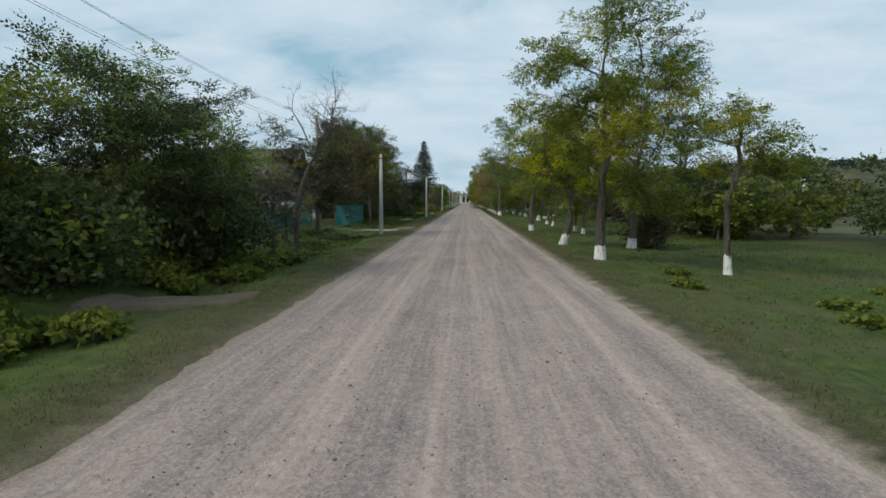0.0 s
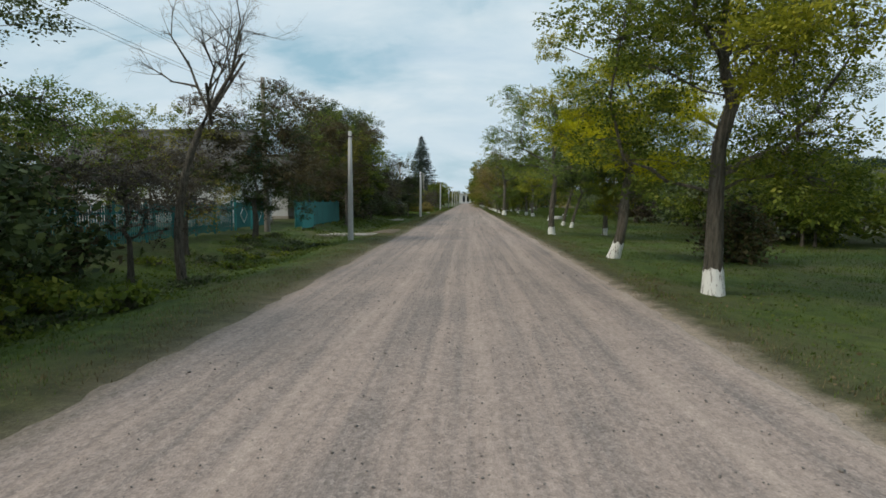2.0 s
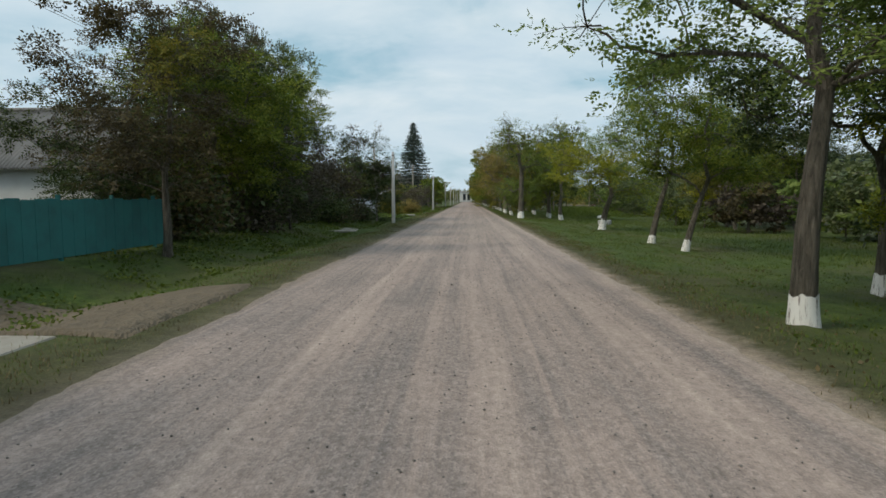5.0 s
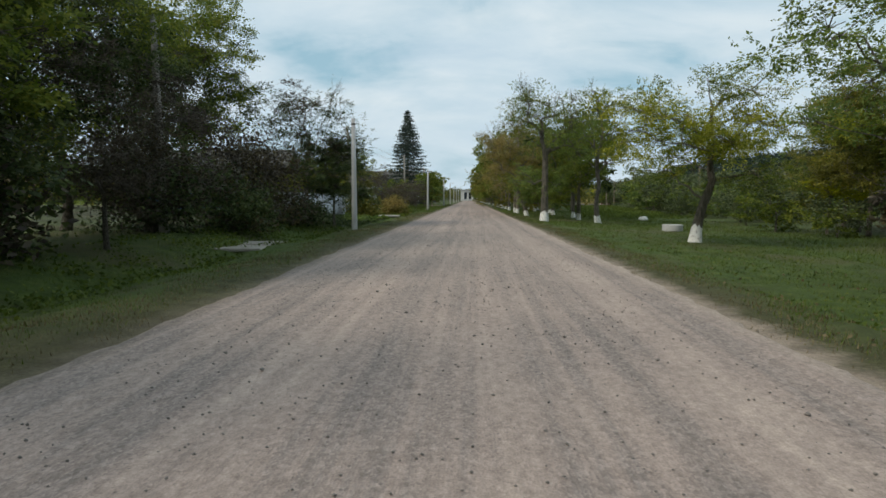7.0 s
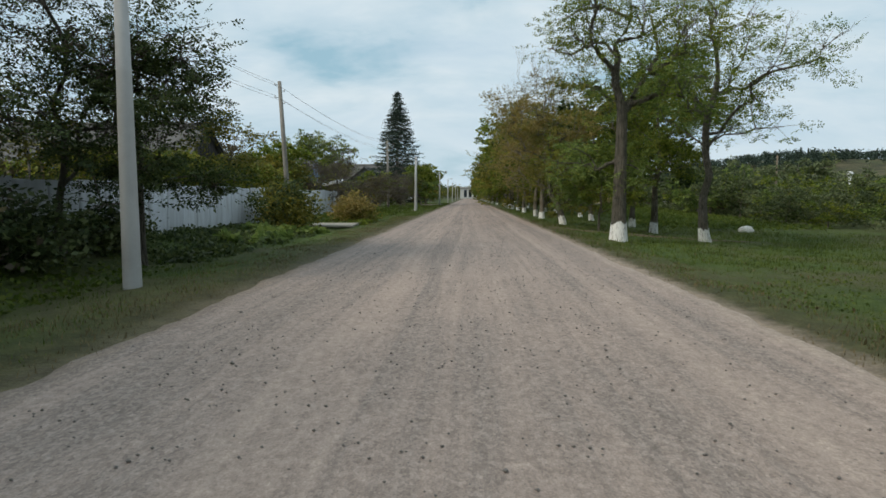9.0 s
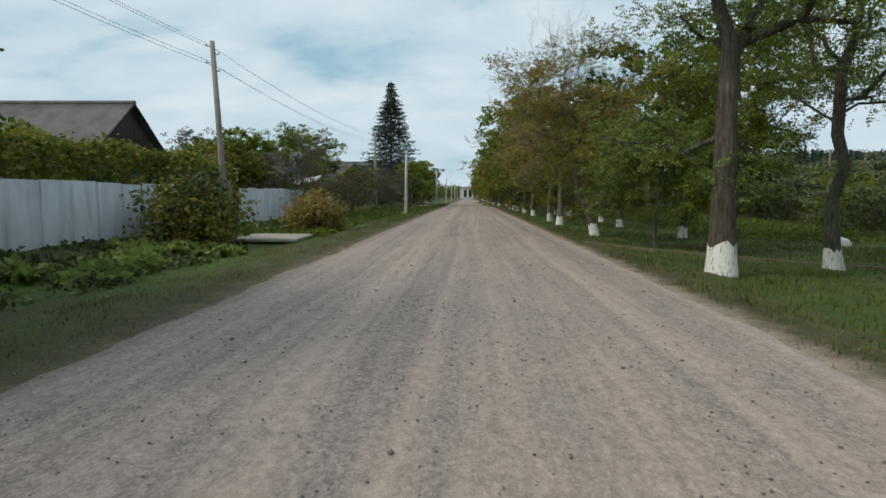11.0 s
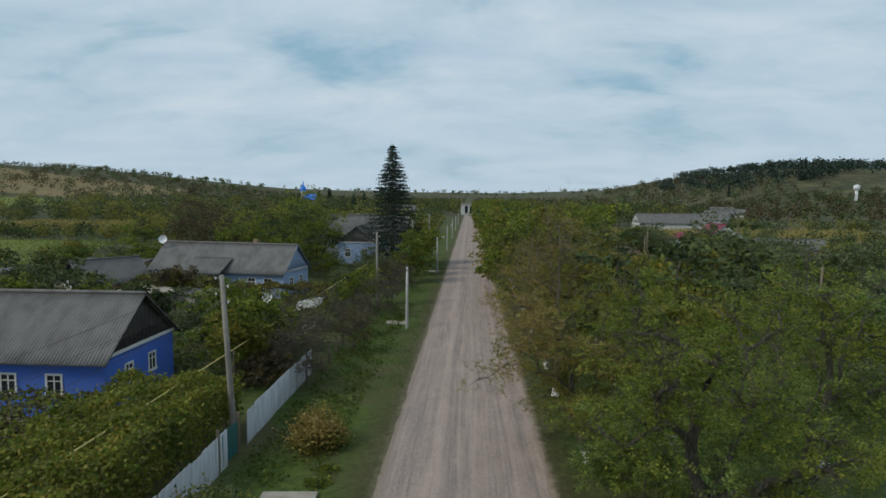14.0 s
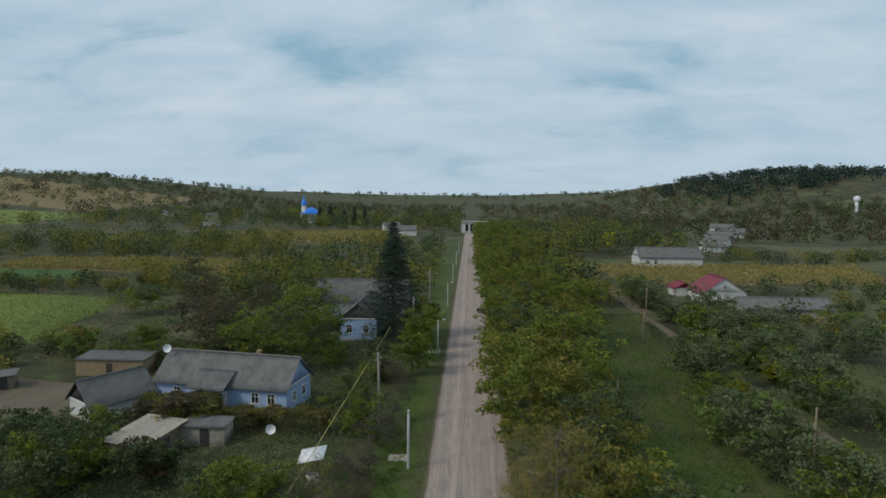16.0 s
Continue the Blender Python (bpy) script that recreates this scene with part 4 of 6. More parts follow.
for i, (x, y, h, c, c2) in enumerate([(21.5, 87.5, 9.2, "olive", "green"), (23.5, 91.5, 8.8, "green", "dark"), (20.6, 84.0, 9.6, "green", "olive"), (26.0, 97.0, 8.6, "olive", "dark"), (28.0, 90.0, 9.0, "dark", "olive"), (24.6, 83.0, 9.4, "dark", "green")]):
    make_tree("acacia_tree", 110 + i, (x, y), h, 2.2, (3.0, 1.8), 0.14, c, "full leafy acacia at the edge of the meadow", n_clump=44, n_leaf=6500, size=0.24, second=c2, share=0.4)
make_tree("acacia_tree", 118, (20.4, 89.3), 5.0, 1.4, (1.7, 1.2), 0.08, "yellow", "young acacia turning yellow at the edge of the meadow", n_clump=30, n_leaf=4200, size=0.17, second="olive", share=0.4)
make_bush("bush", 84, (-9.4, 13.6), 2.0, 2.6, "dark", "dense dark bush beside the ditch", 6500, 0.14, "green", n_clump=40)
make_bush("bush", 85, (-9.2, 19.4), 2.2, 3.2, "dark", "dense dark bush under the shrubby tree", 8000, 0.14, "dark", n_clump=44)
make_bush("bush", 86, (-12.2, 8.8), 2.4, 3.4, "dark", "dark overgrown bush in the garden", 7000, 0.15, "green", n_clump=40)
make_bush("bush", 87, (-9.6, 23.6), 1.6, 2.6, "dark", "dark bush at the end of the shrubs", 4500, 0.14, "brown", n_clump=30)
make_bush("bush", 88, (10.6, 34.6), 1.3, 2.4, "brown", "dark shrub at the foot of the acacia", 4500, 0.13, "dark", n_clump=30)
make_bush("bush", 89, (-11.0, 60.5), 2.3, 3.2, "dark", "dark bush before the garden trees", 6000, 0.15, "brown", n_clump=36)
make_bush("bush", 90, (-10.6, 66.5), 2.0, 3.0, "dark", "dark leafy bush in the garden", 5000, 0.15, "purple", n_clump=34)
make_bush("bush", 91, (-11.5, 76.5), 2.4, 4.0, "purple", "large dusky garden bush", 12000, 0.11, "dark", n_clump=40)
make_bush("bush", 75, (-10.8, 83.0), 2.9, 4.4, "purple", "large dusky bush with small dark leaves", 15000, 0.12, "brown", n_clump=50)
make_bush("bush", 76, (-9.6, 79.2), 1.7, 2.6, "dark", "dark green bush beside the concrete slab", 6000, 0.10, "brown")
make_tree("plum_tree", 77, (-9.1, 88.3), 8.2, 1.3, (3.0, 1.4), 0.11, "dark", "several-stemmed plum tree with thin dark leaves before the white fence", n_clump=50, n_leaf=8500, size=0.16, second="purple", share=0.3, bark=BARK_GREY, limb=1.3, bare=8)
make_tree("plum_tree", 78, (-7.5, 88.8), 5.2, 1.4, (2.0, 1.2), 0.09, "dark", "low plum tree with drooping dark leaves", n_clump=34, n_leaf=6500, size=0.17, second="olive", share=0.25, droop=0.6)
make_bush("currant_bush", 79, (-8.3, 102.4), 1.5, 2.1, "olive", "rounded bush with yellow-tipped leaves on the verge", 6500, 0.12, "dark", n_clump=40)
make_bush("currant_bush", 80, (-6.9, 111.4), 1.25, 1.8, "orange", "rounded yellowing bush on the verge", 5200, 0.12, "olive", n_clump=34)
for i, (x, y, s, h, c) in enumerate([(-9.8, 119.5, 2.2, 4.4, "purple"), (-11.8, 123.5, 2.6, 5.2, "purple"), (-8.6, 128.5, 1.8, 3.6, "brown"), (-9.6, 134, 1.9, 3.4, "purple"), (-8.9, 141.5, 2.2, 4.2, "purple"), (-8.4, 149, 2.3, 4.5, "purple"), (-8.9, 158, 2.6, 5.0, "brown"), (-12.5, 128, 2.2, 4.6, "olive")]):
    make_tree("bare_thicket" if c == "purple" else "fruit_tree", 90 + i, (x, y), h, 0.9, (s, 0.5), 0.08, c, "dusky half bare fruit tree with fine twigs", n_clump=34, n_leaf=2600, size=0.13, bare=6, bark=BARK_GREY, limb=1.2)
for i, (x, y, h, r, c, c2) in enumerate([(-14, 121, 5.0, 2.3, "green", "olive"), (-16.5, 126.5, 5.6, 2.6, "green", "feather"), (-8.0, 166.5, 6.5, 2.2, "green", "feather"), (-7.8, 174, 7.2, 2.4, "green", "olive"), (-7.6, 181, 7.6, 2.4, "green", "feather"), (-8.0, 189, 8.0, 2.6, "green", "olive"),
                                         (-24, 165, 11.5, 4.0, "green", "dark"), (-31, 167, 10.5, 3.9, "green", "olive"), (-38, 170, 11, 4.4, "brown", "dark"), (-27, 176, 13.5, 4.4, "dark", "green"), (-35, 182, 12.5, 4.6, "dark", "brown"), (-45, 180, 11.5, 4.2, "brown", "dark"), (-52, 196, 14, 4.4, "brown", "brown"), (-30, 196, 14.5, 5, "dark", "green"), (-22, 172, 11.5, 3.6, "dark", "green"),
                                         (-34.5, 131, 6.4, 3.6, "dark", "green"), (-40.5, 136, 5.4, 3.0, "dark", "weed"), (-44, 131, 6.5, 3.6, "dark", "olive"), (-27, 131.5, 4.6, 2.2, "dark", "brown"), (-30, 143.5, 4.4, 2.6, "brown", "olive"), (-60, 172, 5, 3, "olive", "feather"), (-68, 205, 6.5, 4.2, "dark", "green"), (-51, 130, 6.5, 4.2, "green", "dark")]):
    make_tree("garden_tree", 120 + i, (x, y), h, 1.4, (r, 0.8), 0.15, c, "leafy tree in the gardens behind the houses", n_clump=48, n_leaf=5600, size=0.28, second=c2, share=0.35, spray=False)
make_spruce("spruce", 7, (-13.3, 187.0), 20.7, 7.0, "tall dark spruce standing by the road houses", 1.2)

# thicket on the low side of the road and beyond
rng = np.random.default_rng(77)
kinds = [("weed", "green", 5.6, 2.9), ("dark", "weed", 6.4, 3.1), ("feather", "weed", 4.8, 2.7), ("green", "dark", 5.2, 2.8), ("lime", "olive", 2.7, 1.25), ("brown", "purple", 3.6, 2.2)]
tp = {}
place = []
for y in np.arange(14, 128, 6.5):
    place.append((19.5 + rng.uniform(-1, 4) + (5 if y < 60 else 4 if y > 102 else 0), y + rng.uniform(-2, 2)))
    place.append((26 + rng.uniform(-1, 5) + (5 if y < 60 else 4 if y > 102 else 0), y + rng.uniform(-2, 2)))
for i in range(135):
    y = 104 + 150 * rng.uniform(0, 1) ** 0.8
    x = rng.uniform(0, 15) + np.interp(y, [104, 131, 153, 186, 260], [22, 24.5, 28, 37.5, 44])
    if abs(x - 38) > 2.8 and not (44 < x < 70 and y > 205):
        place.append((x, y))
for i in range(40):
    place.append((rng.uniform(41, 75), rng.uniform(120, 205)))
for j, (x, y) in enumerate(place):
    k = int(rng.choice(6, p=[0.26, 0.28, 0.18, 0.16, 0.04, 0.08]))
    if k not in tp:
        a, b, h, r = kinds[k]
        tp[k] = make_tree("thicket_tree", 200 + k, (x, y), h, 1.0, (r, 0.3), 0.11, a, "bushy young tree in the thicket", n_clump=40, n_leaf=3000, size=0.29, second=b, share=0.3, group="thicket beside the road", spray=False)
    else:
        s = rng.uniform(0.7, 1.25) * (0.62 if 76 < y < 128 and x > 17 else 1.0)
        o = copy_thing(tp[k], pose(x, y, gz(x, y) - 0.05, 0, 0, rng.uniform(0, 360)))
        o.scale = (s, s, s * rng.uniform(0.85, 1.1))


# close dark belt behind the verge meadow
belt = np.random.default_rng(31)
for i in range(22):
    y = 44 + i * 1.45 + belt.uniform(-1, 1)
    x = belt.uniform(18.5, 23.5) + (2.5 if y > 62 else 0)
    o = copy_thing(tp[int(belt.choice([1, 3, 3, 0, 2]))], pose(x, y, gz(x, y) - 0.05, 0, 0, belt.uniform(0, 360)))
    s = belt.uniform(0.75, 1.15) * (0.7 if y > 66 else 1.0)
    o.scale = (s, s, s * belt.uniform(0.9, 1.15))


for i in range(85):
    x, y = rng.uniform(-62, -11), rng.uniform(118, 182)
    if (-39 < x < -17 and 146 < y < 159) or (-34 < x < -16 and 111 < y < 121) or (-66 < x < -40 and 143 < y < 165) or (-33 < x < -12 and 130 < y < 143) or (-48 < x < -38 and 143 < y < 155):
        continue
    k = int(rng.choice([0, 1, 2, 3, 5]))
    o = copy_thing(tp[k], pose(x, y, gz(x, y) - 0.05, 0, 0, rng.uniform(0, 360)))
    s = rng.uniform(0.35, 0.85)
    o.scale = (s, s, s)


make_tree("garden_tree", 150, (65, 367), 10, 2.0, (3.6, 1.2), 0.2, "yellow", "bright yellow tree by the far houses", n_clump=30, n_leaf=1500, size=0.6, spray=False)


# far woods: crowns of many leaf clumps, too many to count
def far_woods(name, spots, seed, leaf, label, per=150, size=0.9):
    per = int(per * 0.78)
    rng = np.random.default_rng(seed)
    s = Soup()
    for x, y, h, r in spots:
        z = gz(x, y)
        n = int(per * 1.25)
        v = rng.normal(size=(n, 3))
        v /= np.linalg.norm(v, axis=1)[:, None]
        lump = 1 + 0.28 * np.sin(v[:, 0] * 4 + x) * np.cos(v[:, 1] * 5 + y)
        pts = np.array([x, y, z + h * 0.55]) + v * (rng.uniform(0.3, 1, n) ** 0.4 * lump)[:, None] * np.array([r, r, h * 0.45])
        s.leaves(pts, rng, size * 0.72 * (0.6 + r / 6), 0.7, 0.1)
        s.tube([(x, y, z - 0.1), (x, y, z + h * 0.6)], [0.16, 0.05], 4, cap=False)
    return tagged(add(name, s.mesh(name), LEAF[leaf]), label, "woods", kind="stuff")


def scatter(rng, n, xr, yr, h=(4, 8), keep=None):
    outp = []
    while len(outp) < n:
        x, y = rng.uniform(*xr), rng.uniform(*yr)
        if keep and not keep(x, y):
            continue
        hh = rng.uniform(*h)
        outp.append((x, y, hh, hh * rng.uniform(0.42, 0.62)))
    return outp


rng = np.random.default_rng(5)
off_road = lambda x, y: abs(x - 2) > 9
hedges = scatter(rng, 90, (-210, -62), (302, 345), (6, 10)) + scatter(rng, 150, (-360, -90), (345, 400), (6, 11)) + scatter(rng, 60, (-60, -10), (215, 330), (5, 9)) + scatter(rng, 26, (-58, -12), (335, 400), (5, 9))
hedges += scatter(rng, 50, (-60, -14), (200, 260), (6, 10)) + scatter(rng, 20, (-130, -72), (226, 240), (3, 5)) + scatter(rng, 16, (-100, -55), (238, 262), (5, 8))
hedges += scatter(rng, 150, (62, 190), (125, 262), (2.2, 5.5)) + scatter(rng, 60, (-140, -62), (150, 176), (2.0, 4.5)) + scatter(rng, 50, (100, 210), (318, 345), (3, 6)) + scatter(rng, 40, (-200, -66), (232, 250), (2, 4))
far_woods("hedgerow", hedges[::2], 1, "dark", "dark green hedgerows and garden trees across the valley", 230, 0.75)
far_woods("hedgerow", hedges[1::2], 2, "olive", "yellowing hedgerows and garden trees across the valley", 230, 0.75)
mid = scatter(rng, 120, (14, 105), (330, 520), (7, 12), lambda x, y: not (55 < x < 95 and 290 < y < 345)) + scatter(rng, 70, (16, 60), (215, 296), (5, 9), lambda x, y: x < 34 or y > 300) + scatter(rng, 300, (-360, -12), (515, 760), (8, 13)) + scatter(rng, 60, (-60, 90), (510, 640), (7, 12), off_road)
far_woods("village_trees", mid[::3], 3, "dark", "dark trees round the village", 190, 0.95)
far_woods("village_trees", mid[1::3], 4, "dark", "dark green trees round the village", 190, 0.95)
far_woods("village_trees", mid[2::3], 5, "olive", "olive trees round the village", 190, 0.95)
far = scatter(rng, 950, (-900, 420), (700, 1400), (8, 14), off_road) + scatter(rng, 620, (90, 460), (340, 760), (4, 9), lambda x, y: not (95 < x < 330 and 300 < y < 420))
far_woods("far_trees", far[::2], 6, "dark", "scattered trees on the far slopes", 70, 1.7)
far_woods("far_trees", far[1::2], 7, "brown", "brownish scattered trees on the far slopes", 70, 1.7)
ridge = scatter(rng, 700, (330, 1000), (880, 1320), (11, 17), lambda x, y: x > 300 + 0.15 * (y - 700) + 60 * math.sin(y * 0.01))
far_woods("pine_forest", ridge, 8, "spruce", "dark pine forest along the hill ridge", 80, 2.0)
far_woods("ridge_trees", scatter(rng, 260, (-2000, -500), (1250, 1800), (8, 14)) + scatter(rng, 130, (-600, 700), (1900, 2700), (8, 14)), 9, "dark", "line of trees along the far ridge", 40, 3.0)

# ---- fields ----
patch("crop_field", [(-140, 172), (-72, 178), (-82, 222), (-150, 232)], F_GREEN, "yellow-green field of crops behind the gardens", "field", 0.4)
patch("crop_field", [(-190, 248), (-108, 246), (-118, 272), (-200, 284)], F_DEEP, "smooth deep green field strip", "field", 0.2)
patch("corn_field", [(-160, 276), (-64, 268), (-72, 300), (-165, 300)], F_TAN, "ripe dry corn strip", "field", 0.3)
patch("corn_field", [(-145, 400), (-40, 400), (-60, 505), (-170, 470)], F_TAN, "ripe corn field before the church", "field", 0.3)
patch("stubble_field", [(-900, 820), (-430, 760), (-480, 1150), (-950, 1180)], F_TAN, "broad tan stubble field on the slope", "field", 0.8)
patch("crop_field", [(-640, 560), (-360, 540), (-400, 720), (-700, 740)], F_GREEN, "pale green meadow on the slope", "field", 0.6)
patch("corn_field", [(46, 262), (124, 264), (140, 306), (44, 304)], F_TAN, "ripe corn plot by the houses", "field", 0.3)
patch("meadow", [(140, 300), (320, 300), (330, 420), (150, 400)], F_ROUGH, "rough meadow on the slope", "field", 0.4)
patch("pasture", [(70, 170), (150, 160), (170, 255), (92, 258)], F_ROUGH, "rough brownish pasture beyond the thicket", "field", 0.1)
patch("crop_field", [(96, 232), (150, 230), (160, 262), (128, 262)], F_GREEN, "yellow-green vegetable plot", "field", 0.25)
patch("farmyard", [(-62, 147), (-46, 146), (-44, 158), (-62, 161)], F_SOIL, "bare trodden earth of a farmyard", "yard", 0.06)
patch("dirt_track", [(37.0, 96), (39.4, 96), (39.0, 215), (36.2, 215)], F_SOIL, "narrow dirt track through the thicket", "track", 0.08, 40)
patch("dirt_track", [(36.8, 214), (41.2, 214), (42, 292), (39, 292)], F_SOIL, "dusty lane past the red-roofed house", "track", 0.09, 30)
patch("dirt_path", [(3.7, 104.6), (13, 101.2), (13, 101.7), (3.7, 105.3)], F_SOIL, "worn footpath crossing the verge", "track", 0.035, 24)
patch("dirt_path", [(-9.2, 45.6), (-3.9, 45.2), (-3.9, 50.5), (-9.2, 48.6)], F_SOIL, "bare trodden driveway by the teal fence", "track", 0.05, 20)
patch("dirt_path", [(-8.2, 11.6), (-4.6, 12.2), (-4.6, 14.2), (-8.2, 13.6)], F_SOIL, "bare trodden crossing over the ditch", "track", 0.05, 20)


def crop_rows(name, corners, seed, leaf, label, n, h, size):
    a, b, c, d = (np.array(p, float) for p in corners)
    rng = np.random.default_rng(seed)
    u, v = rng.uniform(0, 1, (2, n, 1))
    P = (a * (1 - u) + b * u) * (1 - v) + (d * (1 - u) + c * u) * v
    pts = np.concatenate([P, (ground_z(P[:, 0], P[:, 1]) + rng.uniform(0.1, h, n))[:, None]], -1)
    s = Soup()
    s.leaves(pts, rng, size, 0.3, -0.3)
    tagged(add(name, s.mesh(name), LEAF[leaf]), label, "crop", kind="stuff")


crop_rows("corn_stalks", [(-160, 276), (-64, 268), (-72, 300), (-165, 300)], 1, "corn", "dry corn stalks", 16000, 2.1, 1.0)
crop_rows("corn_stalks", [(46, 262), (124, 264), (140, 306), (44, 304)], 2, "corn", "dry corn stalks", 16000, 2.1, 0.9)
crop_rows("corn_stalks", [(-145, 400), (-40, 400), (-60, 505), (-170, 470)], 3, "corn", "dry corn stalks", 12000, 2.2, 1.5)
crop_rows("weeds", [(-140, 172), (-72, 178), (-82, 222), (-150, 232)], 4, "green", "low pale green crop plants", 26000, 0.5, 0.42)
crop_rows("weeds", [(-75, 165), (-50, 168), (-60, 240), (-100, 235)], 5, "weed", "rough weeds behind the gardens", 9000, 1.0, 0.45)
crop_rows("weeds", [(-34, 121), (-11, 121), (-11, 182), (-40, 182)], 7, "weed", "rough weeds and dry stalks in the gardens", 22000, 0.55, 0.3)
crop_rows("weeds", [(-38, 118), (-12, 118), (-12, 182), (-40, 182)], 8, "weed", "rough green garden growth", 22000, 0.5, 0.3)
crop_rows("weeds", [(11, 112), (22, 112), (38, 215), (25, 215)], 9, "grass", "rough grass on the open strip", 30000, 0.22, 0.26)
crop_rows("weeds", [(23, 100), (35.5, 100), (36.5, 205), (36, 205)], 10, "weed", "undergrowth between the thicket trees", 14000, 0.7, 0.34)
crop_rows("weeds", [(40.5, 100), (70, 100), (70, 208), (41, 208)], 11, "weed", "undergrowth beyond the dirt track", 14000, 0.7, 0.36)
crop_rows("weeds", [(-200, 222), (-60, 228), (-60, 262), (-200, 250)], 6, "weed", "rough weeds between the field strips", 12000, 1.0, 0.55)


# ---- verge plants ----
def blades(name, seed, xr, yr, n, leaf, label, size, keep=None, flat=0.9):
    rng = np.random.default_rng(seed)
    x, y = rng.uniform(*xr, n), rng.uniform(*yr, n)
    tuft = np.sin(x * 2.3 + 1.7 * np.sin(y * 0.9)) * np.sin(y * 1.9 + x) + rng.normal(0, 0.6, n)
    ok = tuft > -0.3
    if keep is not None:
        ok &= keep(x, y, rng)
    x, y = x[ok], y[ok]
    m = len(x)
    z = ground_z(x, y) - 0.01
    a = rng.uniform(0, 2 * np.pi, m)
    L = size * rng.uniform(0.4, 1.4, m)
    ln_ = rng.uniform(0.1, flat, m)
    tip = np.stack([x + np.cos(a) * L * ln_, y + np.sin(a) * L * ln_, z + L * np.sqrt(np.clip(1 - ln_ ** 2, 0.05, 1))], -1)
    w = 0.05 * L + 0.004
    b1 = np.stack([x - np.sin(a) * w, y + np.cos(a) * w, z], -1)
    b2 = np.stack([x + np.sin(a) * w, y - np.cos(a) * w, z], -1)
    tagged(add(name, mesh_np(name, np.stack([b1, b2, tip], 1).reshape(-1, 3), [np.arange(3 * m).reshape(m, 3)]), LEAF[leaf]), label, "grass", kind="stuff")


edge_gap = lambda x, y, rng: (np.abs(x) > 3.6 + 0.18 * np.sin(y * 1.3) + rng.uniform(-0.1, 0.45, len(x)))
green_gap = lambda x, y, rng: (np.abs(x) > 4.25 + 0.25 * np.sin(y * 0.7) + rng.exponential(0.25, len(x)) - 0.35)
blades("grass", 1, (3.7, 13), (2, 100), 170000, "grass", "short green verge grass", 0.065, green_gap)
blades("grass", 2, (-9.5, -3.7), (1, 125), 140000, "grass", "green grass along the ditch", 0.062, green_gap)
blades("dry_grass", 3, (3.45, 5.2), (1, 115), 52000, "dry", "dry trodden grass by the road edge", 0.06, edge_gap)
blades("dry_grass", 4, (-5.4, -3.45), (1, 120), 60000, "dry", "dry grass by the road edge", 0.065, edge_gap)
blades("grass", 5, (3.7, 18), (90, 150), 50000, "grass", "verge grass under the trees", 0.15, edge_gap)
blades("grass", 6, (12, 22), (10, 110), 50000, "grass", "meadow grass", 0.16)
blades("grass", 7, (-10, -3.7), (120, 200), 26000, "grass", "verge grass", 0.2, edge_gap)


def weed_plant(name, seed, at, r, n, size, label, h=0.45, leaf="green"):
    rng = np.random.default_rng(seed)
    top = empty(name, (at[0], at[1], gz(*at) - 0.02))
    w, s = Soup(), Soup()
    for i in range(n):
        a, rr = rng.uniform(0, 6.283), r * math.sqrt(rng.uniform(0, 1))
        e = np.array([math.cos(a) * rr, math.sin(a) * rr, h * rng.uniform(0.35, 1.1) * (1 - 0.4 * rr / r)])
        w.tube(bez(np.array([e[0] * 0.5, e[1] * 0.5, 0]), np.array([e[0] * 0.7, e[1] * 0.7, e[2] * 0.8]), e, 4), 0.006, 3, cap=False)
        s.leaves(np.repeat(e[None], 3, 0), rng, size, 0.7, 0.15)
    add("stem", w.mesh("stem"), BARK, top)
    add("foliage", s.mesh("foliage"), LEAF[leaf], top)
    tagged(top, label, "weed")


rng = np.random.default_rng(9)
for i in range(34):
    weed_plant("weed", 400 + i, (rng.uniform(-9.8, -6.6), rng.uniform(20, 41)), rng.uniform(0.3, 0.7), 80, 0.10, "low leafy weeds under the fruit trees", 0.22, ("weed", "green", "dark")[i % 3])
for i in range(26):
    weed_plant("weed", 300 + i, (rng.uniform(-9.2, -6.2), rng.uniform(5.5, 11.2) if i < 14 else rng.uniform(14.8, 23)), rng.uniform(0.4, 0.8), 120, 0.16, "broad-leaved green weeds filling the ditch", 0.6)
for i in range(14):
    weed_plant("burdock", 340 + i, (rng.uniform(-8.8, -6.2), rng.uniform(94.5, 100.5)), rng.uniform(0.3, 0.6), 60, 0.24, "large-leaved burdock in the ditch", 0.3, "feather")
for i, (x, y) in enumerate([(9.3, 14.6), (8.4, 12.3), (12.5, 17.5), (7.4, 20.3), (6.4, 16.8), (-6.0, 107.6), (-5.9, 108.8)]):
    weed_plant("weed", 360 + i, (x, y), 0.5, 70, 0.15, "low leafy weeds in the grass", 0.28)

def low_growth(name, seed, xr, yr, n, leaf, label, h, size):
    """Broad low leaves in drifts over the ground."""
    rng = np.random.default_rng(seed)
    x, y = rng.uniform(*xr, n), rng.uniform(*yr, n)
    drift = np.sin(x * 1.7 + seed + 1.3 * np.sin(y * 0.8)) * np.sin(y * 1.1 + x * 0.6) + rng.normal(0, 0.35, n)
    x, y, drift = x[drift > -0.15], y[drift > -0.15], drift[drift > -0.15]
    z = ground_z(x, y) + rng.uniform(0.02, 1.0, len(x)) * h * np.clip(0.35 + drift, 0.3, 1)
    s = Soup()
    s.leaves(np.stack([x, y, z], -1), rng, size, 0.75, 0.0)
    tagged(add(name, s.mesh(name), LEAF[leaf]), label, "weeds", kind="stuff")


